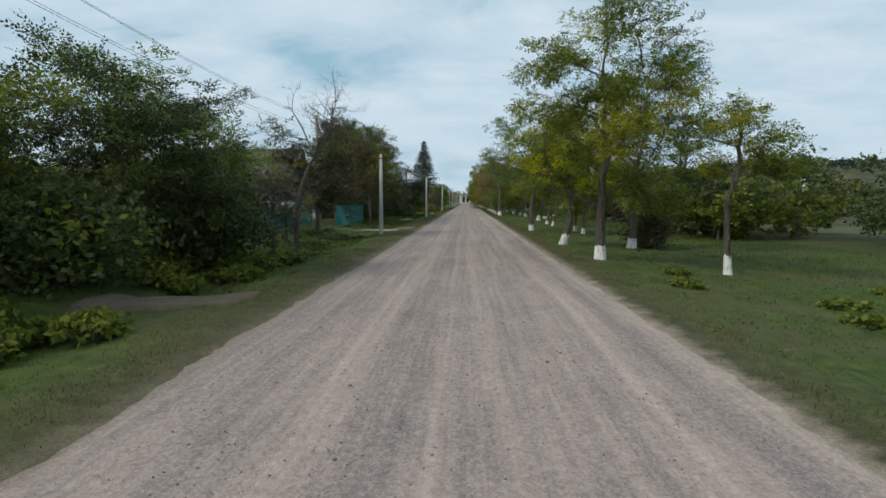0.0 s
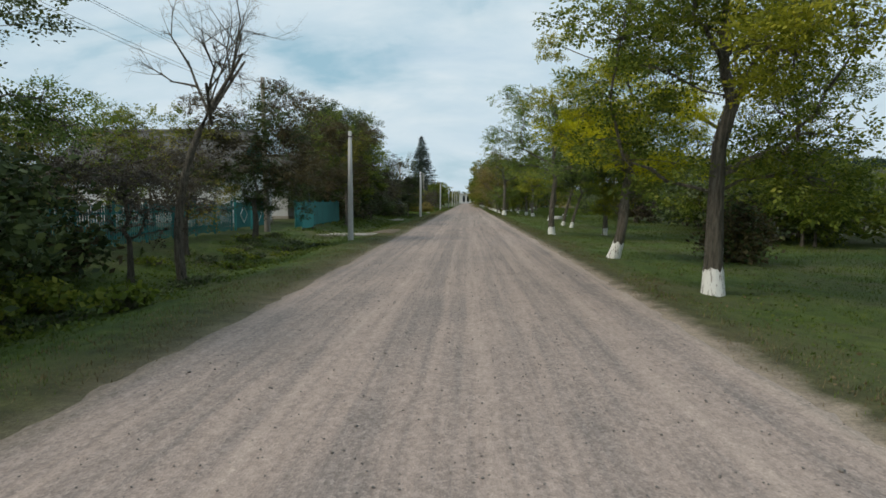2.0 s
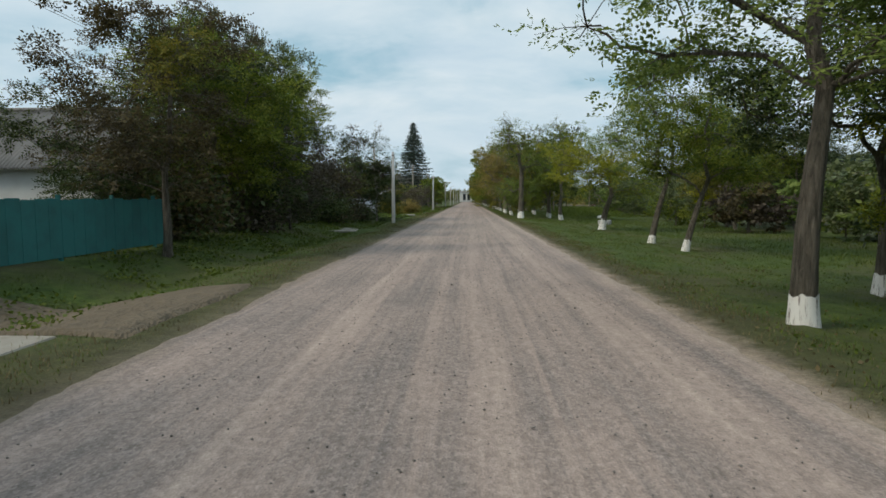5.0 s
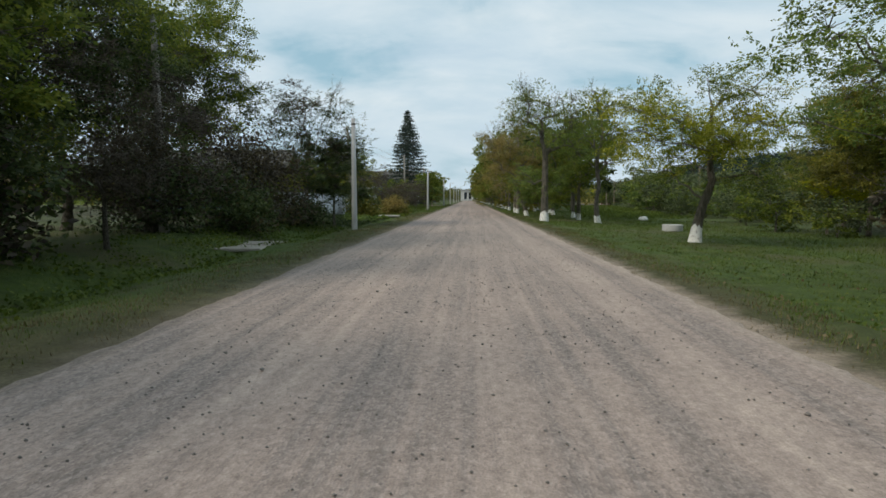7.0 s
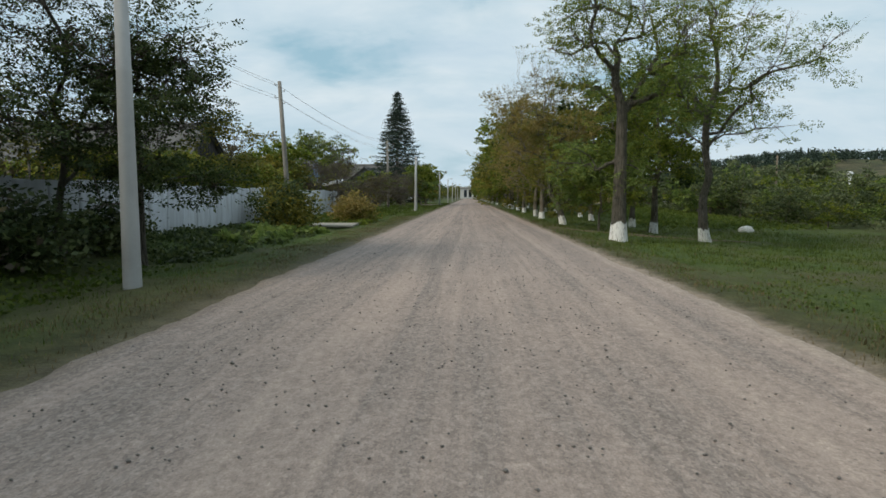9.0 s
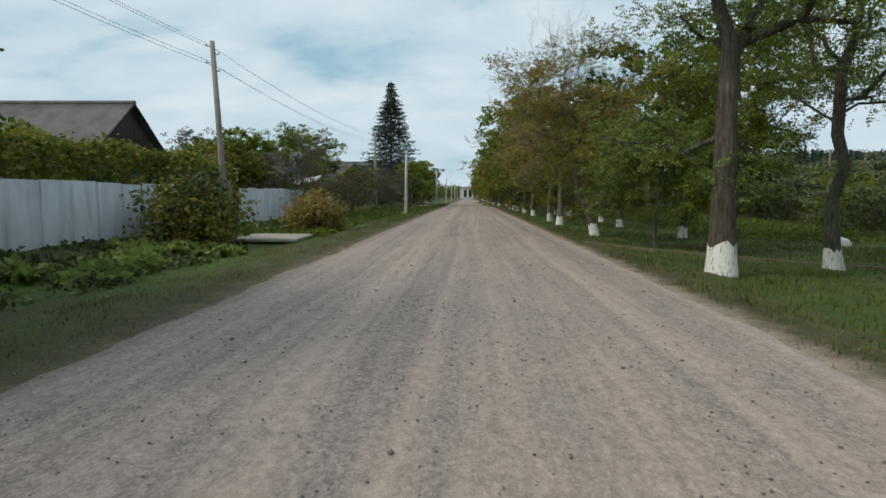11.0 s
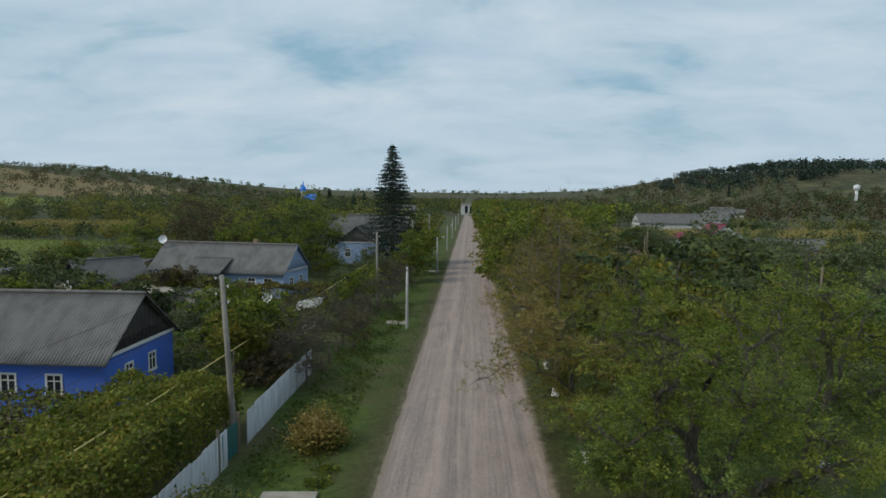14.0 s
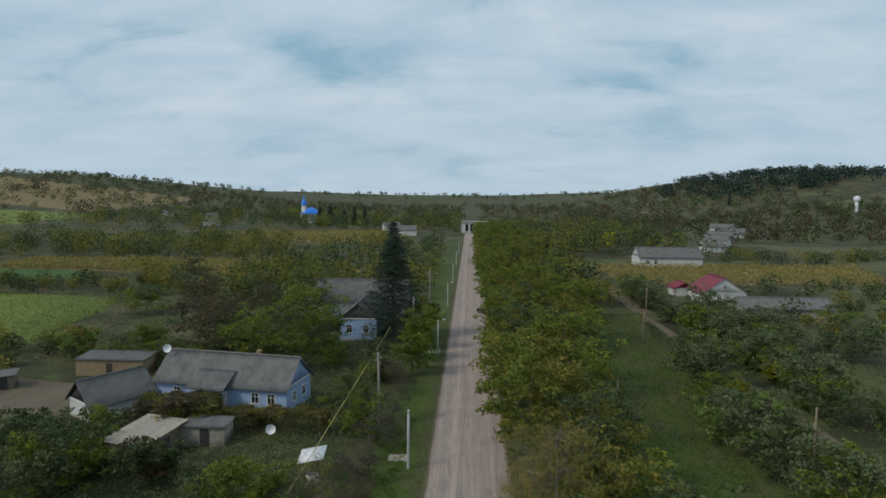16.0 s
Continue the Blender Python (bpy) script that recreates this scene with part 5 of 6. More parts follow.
low_growth("weeds", 1, (-9.9, -6.0), (89, 101), 9000, "dark", "broad-leaved low weeds before the white fence", 0.22, 0.13)
low_growth("weeds", 2, (-9.9, -6.4), (89, 101), 5000, "dark", "dark low weeds before the white fence", 0.16, 0.11)
low_growth("weeds", 3, (-10.5, -6.3), (52, 88), 14000, "grass", "low growth in the ditch under the garden trees", 0.14, 0.10)
low_growth("weeds", 4, (-9.8, -5.8), (14, 50), 12000, "grass", "low leafy weeds in the ditch", 0.12, 0.09)
low_growth("weeds", 5, (-9.6, -6.0), (107, 150), 9000, "grass", "low weeds along the fence", 0.3, 0.16)
low_growth("clover", 6, (4.4, 17), (5, 112), 26000, "grass", "low clover and plantain in the verge grass", 0.05, 0.06)
low_growth("fallen_leaves", 7, (3.9, 9.5), (8, 112), 5000, "dry", "fallen dry leaves on the verge", 0.015, 0.06)
make_bush("bush", 92, (-8.9, 86.6), 1.3, 1.3, "dark", "dark low shrub before the white fence", 3800, 0.11, "weed")
make_bush("bush", 93, (-9.3, 90.2), 1.1, 1.0, "dark", "dark low shrub at the foot of the fence", 3000, 0.11, "weed")

# loose stones on the road
rng = np.random.default_rng(21)
s = Soup()
n = 16000
x = rng.uniform(-3.5, 3.5, n)
y = -2 + 125 * rng.uniform(0, 1, n)
r = rng.uniform(0.005, 0.015, n) * (1 + 1.1 * (rng.random(n) > 0.988))
octa = np.array([(1, 0, 0), (-1, 0, 0), (0, 1, 0), (0, -1, 0), (0, 0, 0.7), (0, 0, -0.7)], float)
V = octa[None] * r[:, None, None] * rng.uniform(0.7, 1.3, (n, 6, 3)) + np.stack([x, y, 0.058 - 0.05 * (x / 3.6) ** 2 + r * 0.3], -1)[:, None]
T = np.array([(0, 2, 4), (2, 1, 4), (1, 3, 4), (3, 0, 4), (2, 0, 5), (1, 2, 5), (3, 1, 5), (0, 3, 5)])
STONE = stained("stone", (0.20, 0.18, 0.165), (0.09, 0.085, 0.08), 20.0, 0.8)
tagged(add("gravel", mesh_np("gravel", V.reshape(-1, 3), [(T[None] + 6 * np.arange(n)[:, None, None]).reshape(-1, 3)]), STONE), "loose gravel stones on the road", "gravel", kind="stuff")


# ---- poles and wires ----
def light_pole(at, h=5.65, arm=False):
    top = empty("street_light_pole", (at[0], at[1], gz(*at) - 0.06))
    s = Soup()
    s.tube([(0, 0, 0), (0, 0, h * 0.5), (0, 0, h)], [0.15, 0.125, 0.095], 12)
    add("shaft", s.mesh("shaft"), POLE_WHITE, top, smooth=True)
    s = Soup()
    s.tube([(0, 0, h - 0.32), (0, 0, h - 0.24)], [0.112, 0.112], 12)
    add("collar", s.mesh("collar"), IRON, top)
    if arm:
        s = Soup()
        s.tube([(0, 0, h - 0.1), (0.25, 0, h + 0.1), (0.8, 0, h + 0.15)], 0.025, 6)
        add("arm", s.mesh("arm"), IRON, top)
        box_part("lamp", 0.7, 1.1, -0.09, 0.09, h + 0.08, h + 0.2, DISH, top)
    return tagged(top, "whitish concrete street light pole standing on the verge", "pole", "street light poles")


for i, y in enumerate([41.6, 85.05, 137.2, 176.9, 218, 258, 300, 345]):
    light_pole([(-5.85, y), (-5.6, y), (-5.45, y), (-4.9, y)][min(i, 3)], 5.65, i > 2)


def line_pole(at, h, lean=0.0):
    top = empty("utility_pole", (at[0], at[1], gz(*at) - 0.06))
    s = Soup()
    s.tube([(0, 0, 0), (-lean * 0.5, 0, h * 0.5), (-lean, 0, h)], [0.17, 0.14, 0.11], 8)
    add("shaft", s.mesh("shaft"), POLE_GREY, top, smooth=True)
    for k in range(4):
        s = Soup()
        sg = 0.28 if k % 2 else -0.28
        z = h - 0.08 - 0.36 * k
        s.tube([(-lean, 0, z - 0.12), (-lean + sg, 0, z - 0.12)], 0.018, 5)
        add("bracket", s.mesh("bracket"), IRON, top)
        s = Soup()
        s.tube([(-lean + sg, 0, z - 0.14), (-lean + sg, 0, z - 0.06), (-lean + sg, 0, z)], [0.03, 0.045, 0.02], 6)
        add("insulator", s.mesh("insulator"), DISH, top)
    return tagged(top, "grey concrete utility pole with brackets and insulators", "pole", "utility poles")


LINE = [(-10.0, 8.0), (-10.26, 41.7), (-10.9, 76.2), (-10.7, 110.6), (-9.7, 147.3), (-9.4, 184), (-9.2, 222)]
TOPS = []
for i, (x, y) in enumerate(LINE):
    lean = 0.45 if i == 3 else 0.1
    o = line_pole((x, y), 8.0, lean)
    TOPS.append(np.array([x - lean, y, gz(x, y) + 7.87]))
    if i == 1:
        s = Soup()
        s.tube([(0, 0, 7.0), (0.35, 0, 7.25), (0.8, 0, 7.2)], 0.025, 6)
        add("lamp_arm", s.mesh("lamp_arm"), IRON, o)
        box_part("lamp", 0.7, 1.1, -0.09, 0.09, 7.1, 7.24, DISH, o)
for a, b in zip(TOPS[:-1], TOPS[1:]):
    for k in range(4):
        s = Soup()
        t = np.linspace(0, 1, 14)[:, None]
        off = np.array([0.28 if k % 2 else -0.28, 0, -0.36 * k])
        p = (a + off) * (1 - t) + (b + off) * t
        p[:, 2] -= 4 * 0.55 * (t * (1 - t))[:, 0]
        s.tube(p, 0.007, 4, cap=False)
        tagged(add("power_wire", s.mesh("power_wire"), IRON), "thin dark power wire strung between utility poles", "wire", "power wires")
for x, y, h in [(15.9, 147.0, 6.2), (32.0, 139, 6.5), (31, 190, 6), (38.5, 214, 6.2), (41, 222, 6.2), (43.5, 262, 6.5)]:
    top = empty("wooden_pole", (x, y, gz(x, y) - 0.06))
    s = Soup()
    s.tube([(0, 0, 0), (0.03, 0, h)], [0.13, 0.09], 8)
    add("shaft", s.mesh("shaft"), WOOD, top, smooth=True)
    tagged(top, "weathered pole standing in the grass", "pole", "weathered poles")


# ---- houses ----
def window(parent, x, y, z, w, h, axis, sign):
    """A window on a wall: axis 'x' for a wall whose outside faces along x."""
    o = new("window")
    o.parent = parent
    def b(nm, u0, u1, z0, z1, d0, d1, mat, par):
        d0, d1 = sorted((d0 * sign, d1 * sign))
        if axis == "x":
            return box_part(nm, x + d0, x + d1, y + u0, y + u1, z + z0, z + z1, mat, par, bevel=0)
        return box_part(nm, x + u0, x + u1, y + d0, y + d1, z + z0, z + z1, mat, par, bevel=0)
    b("pane", -w / 2, w / 2, 0, h, -0.02, 0.012, GLASS, o)
    s = 0.07
    b("frame", -w / 2 - s, -w / 2 + 0.03, -s, h + s, 0, 0.05, FRAME, o)
    b("frame", w / 2 - 0.03, w / 2 + s, -s, h + s, 0, 0.05, FRAME, o)
    b("frame", -w / 2 + 0.03, w / 2 - 0.03, h - 0.03, h + s, 0, 0.05, FRAME, o)
    b("sill", -w / 2 - 0.1, w / 2 + 0.1, -s - 0.05, 0.02, 0, 0.09, FRAME, o)
    b("mullion", -0.03, 0.03, 0.02, h - 0.03, 0, 0.035, FRAME, o)
    b("mullion", -w / 2 + 0.03, w / 2 - 0.03, h * 0.64, h * 0.64 + 0.05, 0, 0.033, FRAME, o)


def roof_sheet(name, L, run, rise, parent, mat, overx=0.35, wave=0.18, thick=0.05, side=1):
    """A corrugated slope: along x from +overx to -(L + overx), falling from the ridge to y = side * run."""
    n = int((L + 2 * overx) / (wave / 4))
    xs_ = np.linspace(overx, -L - overx, n)
    up = 0.028 * np.sin(2 * np.pi * xs_ / wave)
    k = 5
    t = np.linspace(0, 1, k)
    V = np.stack([np.broadcast_to(xs_[None], (k, n)), np.broadcast_to(side * run * t[:, None], (k, n)), -rise * t[:, None] + up[None] + 0.03 * (np.arange(k) % 2)[:, None] * 0.4], -1).reshape(-1, 3)
    idx = np.arange(k * n).reshape(k, n)
    q = np.stack([idx[:-1, :-1], idx[:-1, 1:], idx[1:, 1:], idx[1:, :-1]], -1).reshape(-1, 4)
    if side < 0:
        q = q[:, ::-1]
    V2 = V - np.array([0, 0, thick])
    rim = []
    for e in (idx[0], idx[-1], idx[:, 0], idx[:, -1]):
        rim += [(a, b, b + k * n, a + k * n) for a, b in zip(e[:-1], e[1:])]
    return add(name, mesh_np(name, np.concatenate([V, V2]), [np.concatenate([q, q[:, ::-1] + k * n, np.array(rim)])]), mat, parent)


def house(name, at, turn, L, half, eave, ridge, wall, gable, roof, label, wins=(), over=0.45, chimney=(), wave=0.18, plinth=CONCRETE):
    """A gabled house. Local x runs back along the ridge from the gable at x = 0; wins: (wall, along, sill, w, h)."""
    z0 = gz(*at) - 0.1
    top = empty(name, (at[0], at[1], z0), turn)
    t = 0.35
    box_part("front_wall", -L, 0, -half, -half + t, 0, eave, wall, top, bevel=0)
    box_part("back_wall", -L, 0, half - t, half, 0, eave, wall, top, bevel=0)
    box_part("end_wall", -t, 0, -half + t, half - t, 0, eave, wall, top, bevel=0)
    box_part("end_wall", -L, -L + t, -half + t, half - t, 0, eave, wall, top, bevel=0)
    box_part("plinth", -L - 0.06, 0.06, -half - 0.06, half + 0.06, -0.3, 0.35, plinth, top)
    box_part("ceiling", -L + t, -t, -half + t, half - t, eave - 0.2, eave - 0.02, WOOD, top, bevel=0)
    slope = (ridge - eave) / half
    for gx in (0.0, -L + 0.06):
        n = int(2 * half / 0.2)
        for i in range(n):
            y0, y1 = -half + 2 * half * i / n, -half + 2 * half * (i + 1) / n - 0.012
            h0, h1 = (ridge - slope * abs(v) - 0.03 for v in (y0, y1))
            d = 0.012 * (i % 2)
            v = [(gx - 0.06, y0, eave), (gx - 0.06, y1, eave), (gx - 0.06, y1, h1), (gx - 0.06, y0, h0), (gx + d, y0, eave), (gx + d, y1, eave), (gx + d, y1, h1), (gx + d, y0, h0)]
            add("gable_board", mesh_np("gable_board", v, [np.array([(0, 3, 2, 1), (4, 5, 6, 7), (0, 1, 5, 4), (1, 2, 6, 5), (2, 3, 7, 6), (3, 0, 4, 7)])]), gable, top)
    run = half + over
    for sd in (1, -1):
        r = roof_sheet("roof_slope", L, run, slope * run, top, roof, side=sd, wave=wave)
        r.location = (0, 0, ridge + 0.06)
    s = Soup()
    s.tube([(0.36, 0, ridge + 0.07), (-L - 0.36, 0, ridge + 0.07)], 0.11, 8)
    add("ridge_cap", s.mesh("ridge_cap"), roof, top)
    for gx in (0.3, -L - 0.3):
        for sd in (1, -1):
            s = Soup()
            s.tube([(gx, 0, ridge - 0.03), (gx, sd * run, ridge - 0.03 - slope * run)], 0.06, 4)
            add("barge_board", s.mesh("barge_board"), gable, top)
    box_part("cornice", 0.003, 0.12, -half, half, eave - 0.14, eave + 0.02, FRAME, top)
    for x, y, hh in chimney:
        c = box_part("chimney", x - 0.25, x + 0.25, y - 0.25, y + 0.25, ridge - 0.6, ridge + hh, OCHRE, top)
    for wl, along, sill, w, h in wins:
        if wl == "gable":
            window(top, 0, along, sill, w, h, "x", 1)
        else:
            window(top, along, -half, sill, w, h, "y", -1)
    return tagged(top, label, "house")


house("village_house", (-18.1, 116.0), 0, 13.5, 3.45, 3.5, 6.15, BLUE_WALL, DARK_BOARD, SLATE, "bright blue limewashed house with grey corrugated roof and dark board gable",
      [("gable", -1.3, 1.65, 0.66, 0.95), ("gable", 1.0, 1.65, 0.66, 0.95), ("front", -2.6, 1.6, 0.76, 0.95), ("front", -5.0, 1.6, 0.76, 0.95), ("front", -7.4, 1.6, 0.76, 0.95)])
h2 = house("village_house", (-19.9, 151.7), -10, 16.8, 3.1, 3.3, 6.0, PALE_BLUE, PALE_BLUE, SLATE, "long pale blue house with grey corrugated roof",
           [("gable", -1.2, 1.3, 0.8, 1.1), ("gable", 1.2, 1.3, 0.8, 1.1), ("front", -1.9, 1.3, 0.9, 1.15), ("front", -3.9, 1.3, 0.9, 1.15), ("front", -14, 1.3, 0.9, 1.15)], chimney=[(-5.2, 0.3, 0.55)])
porch = box_part("porch", -11.2, -7.4, -4.6, -3.12, 0, 2.5, WHITE_WALL, h2)
r = roof_sheet("porch_roof", 4.2, 2.9, 1.55, h2, SLATE, side=-1)
r.location = (-7.2, -2.0, 4.55)
house("village_house", (-14.0, 50.0), 0, 11, 3.7, 3.45, 6.2, WHITE_WALL, TEAL, SLATE, "white house with teal board gable and grey corrugated roof", [("gable", -1.4, 1.2, 0.9, 1.25), ("gable", 1.4, 1.2, 0.9, 1.25), ("front", -2.5, 1.2, 0.9, 1.25)])
house("village_house", (-15.5, 66.0), 0, 9, 3.4, 3.2, 5.8, WHITE_WALL, DARK_BOARD, SLATE, "plain white house with grey corrugated roof behind trees")
h3 = house("village_house", (-19.1, 184.3), -90, 14, 3.2, 4.0, 6.6, PALE_BLUE, SLATE, SLATE, "pale blue house with grey hipped roof by the spruce", [])
top3 = house("village_house", (-12.5, 204.0), 0, 19, 4.2, 4.4, 8.0, WHITE_WALL, WHITE_WALL, SLATE, "large house with broad grey roof behind the spruce")
for nm, x in (("a", -1.5), ("b", 1.4)):
    window(h3, 0, x, 1.5, 0.9, 1.3, "x", 1)
house("outbuilding", (-43.0, 146.5), 236.5, 7.0, 2.5, 2.2, 4.4, WHITE_WALL, DARK_BOARD, SLATE, "small whitish outhouse with board gable and mossy grey roof", [("front", -2, 1.0, 0.6, 0.7)])
house("village_house", (61.5, 229), -90, 9.5, 5.2, 3.0, 6.6, WHITE_WALL, WHITE_WALL, RED_ROOF, "white house with dark red metal roof", [("gable", -1.2, 1.2, 0.9, 1.1), ("gable", 0, 4.0, 0.7, 0.9)], wave=0.36)
house("village_house", (86, 312), 0, 23, 5.5, 3.8, 7.2, WHITE_WALL, WHITE_WALL, SLATE, "long white house with grey roof beyond the corn", [("front", -20, 1.3, 1.2, 1.5), ("front", -17, 1.3, 1.2, 1.5)])
house("shed", (56, 240), -90, 5, 2.6, 2.4, 3.8, WHITE_WALL, RED_ROOF, RED_ROOF, "small shed with dark red roof")
house("barn", (78, 217), 0, 19, 3.6, 2.2, 4.0, CONCRETE, CONCRETE, SLATE, "long low barn with grey roof")
for x, y, L, tn, hh in [(-35, 470, 14, 0, 4), (-52, 520, 12, 20, 4), (-240, 640, 18, 0, 5), (-205, 560, 12, 10, 4), (-300, 700, 24, 5, 5), (150, 430, 14, -40, 3.5), (175, 470, 14, -30, 3.5), (135, 400, 12, -40, 3.5), (190, 520, 16, -30, 4), (120, 372, 10, 0, 3), (-215, 300, 12, 30, 3.5)]:
    house("far_house", (x, y), tn, L, 4, hh, hh + 2.8, WHITE_WALL, WHITE_WALL, SLATE, "small whitish house with grey roof among far trees", wave=0.9)


def lean_shed(name, at, turn, L, W, h0, h1, wall, roof, label):
    top = empty(name, (at[0], at[1], gz(*at) - 0.05), turn)
    for i in range(int(L / 0.5)):
        x = -L + i * 0.5
        box_part("wall_board", x, x + 0.485, -0.05 + 0.01 * (i % 2), 0.0 + 0.01 * (i % 2), 0, h0, wall, top, bevel=0)
    box_part("back_wall", -L, 0, W - 0.05, W, 0, h1, wall, top, bevel=0)
    for x in (-L, -0.05):
        v = [(x, 0.012, 0), (x, W - 0.06, 0), (x, W - 0.06, h1), (x, 0.012, h0), (x + 0.05, 0.012, 0), (x + 0.05, W - 0.06, 0), (x + 0.05, W - 0.06, h1), (x + 0.05, 0.012, h0)]
        add("side_wall", mesh_np("side_wall", v, [np.array([(0, 3, 2, 1), (4, 5, 6, 7), (0, 1, 5, 4), (1, 2, 6, 5), (2, 3, 7, 6), (3, 0, 4, 7)])]), wall, top)
    r = roof_sheet("roof", L, W + 0.5, h0 - h1, top, roof, overx=0.2, side=1)
    r.location = (0, -0.25, h0 + 0.08)
    box_part("door", -L * 0.55, -L * 0.55 + 0.9, -0.09, -0.056, 0.02, min(1.85, h0 - 0.1), DARK_BOARD, top)
    return tagged(top, label, "shed")


lean_shed("shed", (-28.3, 141.0), 83, 6.6, 4.0, 2.3, 2.6, WOOD, CONCRETE, "grey board shed with pale flat roof")
lean_shed("shed", (-44.5, 162), 0, 9.5, 3.6, 2.3, 2.6, OCHRE, SLATE, "low clay shed with flat grey roof in the farmyard")
lean_shed("shed", (-58, 156), 30, 3, 2.5, 1.8, 2.0, WOOD, SLATE, "tumbledown grey board hen coop")
lean_shed("shed", (-24, 140.2), 0, 4.5, 2.2, 2.0, 2.2, CONCRETE, SLATE, "small grey concrete lean-to shed")

# church, far building, water tower
top = empty("church", (-150, 640, gz(-150, 640)))
box_part("nave", -9, 9, -6, 6, 0, 9, WHITE_WALL, top)
s = Soup()
s.tube([(0, 0, 9), (0, 0, 10), (0, 0, 15)], [11, 10.5, 1.5], 4)
add("nave_roof", s.mesh("nave_roof"), CHURCH_BLUE, top)
s = Soup()
s.tube([(-7, 0, 0), (-7, 0, 17)], [2.6, 2.4], 8)
add("bell_tower", s.mesh("bell_tower"), WHITE_WALL, top)
s = Soup()
s.tube([(-7, 0, 17), (-7, 0, 18.5), (-7, 0, 20.5), (-7, 0, 22.5), (-7, 0, 27)], [3.0, 2.9, 2.2, 0.8, 0.1], 10)
add("spire", s.mesh("spire"), CHURCH_BLUE, top)
tagged(top, "white church with bright blue roof and spire", "church")
top = empty("hall", (3, 505, gz(3, 505)))
box_part("body", -9, 9, 0, 10, 0, 7.5, WHITE_WALL, top)
for k in range(5):
    box_part("column", -7.2 + 3.4 * k, -6.5 + 3.4 * k, -0.7, -0.05, 0, 7.0, FRAME, top)
    box_part("window", -6.3 + 3.4 * k, -4.2 + 3.4 * k, -0.04, 0.05, 1.2, 6.2, GLASS, top)
box_part("cornice", -9.4, 9.4, -0.9, 10.3, 7.5, 8.1, CONCRETE, top)
tagged(top, "white public hall with columns closing the road", "hall")
wx, wy = 381, 690
top = empty("water_tower", (wx, wy, gz(wx, wy) - 0.3))
s = Soup()
s.tube([(0, 0, 0), (0, 0, 10)], 1.3, 12)
add("column", s.mesh("column"), DISH, top, smooth=True)
s = Soup()
s.tube([(0, 0, 10), (0, 0, 11.5), (0, 0, 15), (0, 0, 16)], [1.3, 2.8, 2.8, 0.4], 14)
add("tank", s.mesh("tank"), DISH, top, smooth=True)
tagged(top, "white water tower on the slope", "water tower")
for i, (x, y, hh) in enumerate([(-132, 600, 17), (-124, 606, 19), (-112, 610, 14), (-102, 604, 15), (-94, 612, 16), (440, 900, 26), (448, 905, 30), (456, 902, 27), (330, 860, 18)]):
    if i == 0:
        sp = make_spruce("spruce", 8, (x, y), hh, 3.6, "dark spruce among the far village trees", 0.12)
    else:
        o = copy_thing(sp, pose(x, y, gz(x, y) - 0.1, 0, 0, 40 * i))
        k = hh / 17
        o.scale = (k * (0.55 if x > 300 else 1), k * (0.55 if x > 300 else 1), k)


# ---- fences ----
def fence_panels(name, x, y0, y1, base, label, gap=()):
    rng = np.random.default_rng(4)
    top = empty(name, (x, y0, base))
    y, i = 0.0, 0
    while y < y1 - y0:
        w = 1.12
        if not any(a < y + y0 < b for a, b in gap):
            n = 9
            v = []
            h = 1.55 + rng.uniform(-0.04, 0.04)
            tilt = rng.normal(0, 0.02)
            for f in (0, 0.03):
                for z in (-0.25, h):
                    for k in range(n):
                        u = y + (w - 0.015) * k / (n - 1)
                        v.append((f + 0.02 * math.sin(k * 2.4) + tilt * z, u, z + (0.02 * math.sin(i * 1.7) if z > 0 else 0)))
            v = np.array(v)
            q = []
            for k in range(n - 1):
                q += [(k, k + 1, n + k + 1, n + k), (2 * n + k, 3 * n + k, 3 * n + k + 1, 2 * n + k + 1), (n + k, n + k + 1, 3 * n + k + 1, 3 * n + k)]
            q += [(0, n, 3 * n, 2 * n), (n - 1, 3 * n - 1, 4 * n - 1, 2 * n - 1)]
            add("panel", mesh_np("panel", v, [np.array(q)]), FENCE_WHITE, top)
            if i % 3 == 0:
                box_part("post", -0.1, -0.03, y - 0.05, y + 0.03, -0.3, 1.5, WOOD, top)
        y += w
        i += 1
    return tagged(top, label, "fence")


fence_panels("white_fence", -10.15, 86.0, 121, 0.32, "white-painted corrugated sheet fence with stains", [(107.4, 109.8)])
top = empty("garden_gate", (-10.15, 107.6, gz(-10.15, 107.6)))
box_part("gate_post", -0.06, 0.06, -0.12, 0.0, 0, 1.9, WOOD, top)
box_part("gate_post", -0.06, 0.06, 2.0, 2.12, 0, 1.9, WOOD, top)
for k in range(9):
    box_part("slat", -0.02, 0.02, 0.06 + 0.215 * k, 0.18 + 0.215 * k, 0.12, 1.55, TEAL, top)
box_part("rail", -0.05, -0.02, 0.02, 1.98, 0.4, 0.5, TEAL, top)
box_part("rail", -0.05, -0.02, 0.02, 1.98, 1.2, 1.3, TEAL, top)
tagged(top, "blue-green slatted garden gate in the white fence", "gate")

top = empty("picket_fence", (-12.0, 25.0, gz(-12, 30)))
picket = None
for k in range(118):
    if k == 0:
        picket = box_part("picket", -0.012, 0.012, -0.04, 0.04, 0.08, 1.45, TEAL, top, bevel=0.008)
    else:
        o = add("picket", picket.data, None, top)
        o.location = (0, k * 0.14, 0.03 * math.sin(k * 0.9))
for k in range(9):
    box_part("post", -0.09, -0.02, k * 2.06 - 0.05, k * 2.06 + 0.05, -0.1, 1.6, TEAL, top)
box_part("rail", -0.05, -0.013, -0.1, 16.6, 0.35, 0.43, TEAL, top)
box_part("rail", -0.05, -0.013, -0.1, 16.6, 1.12, 1.2, TEAL, top)
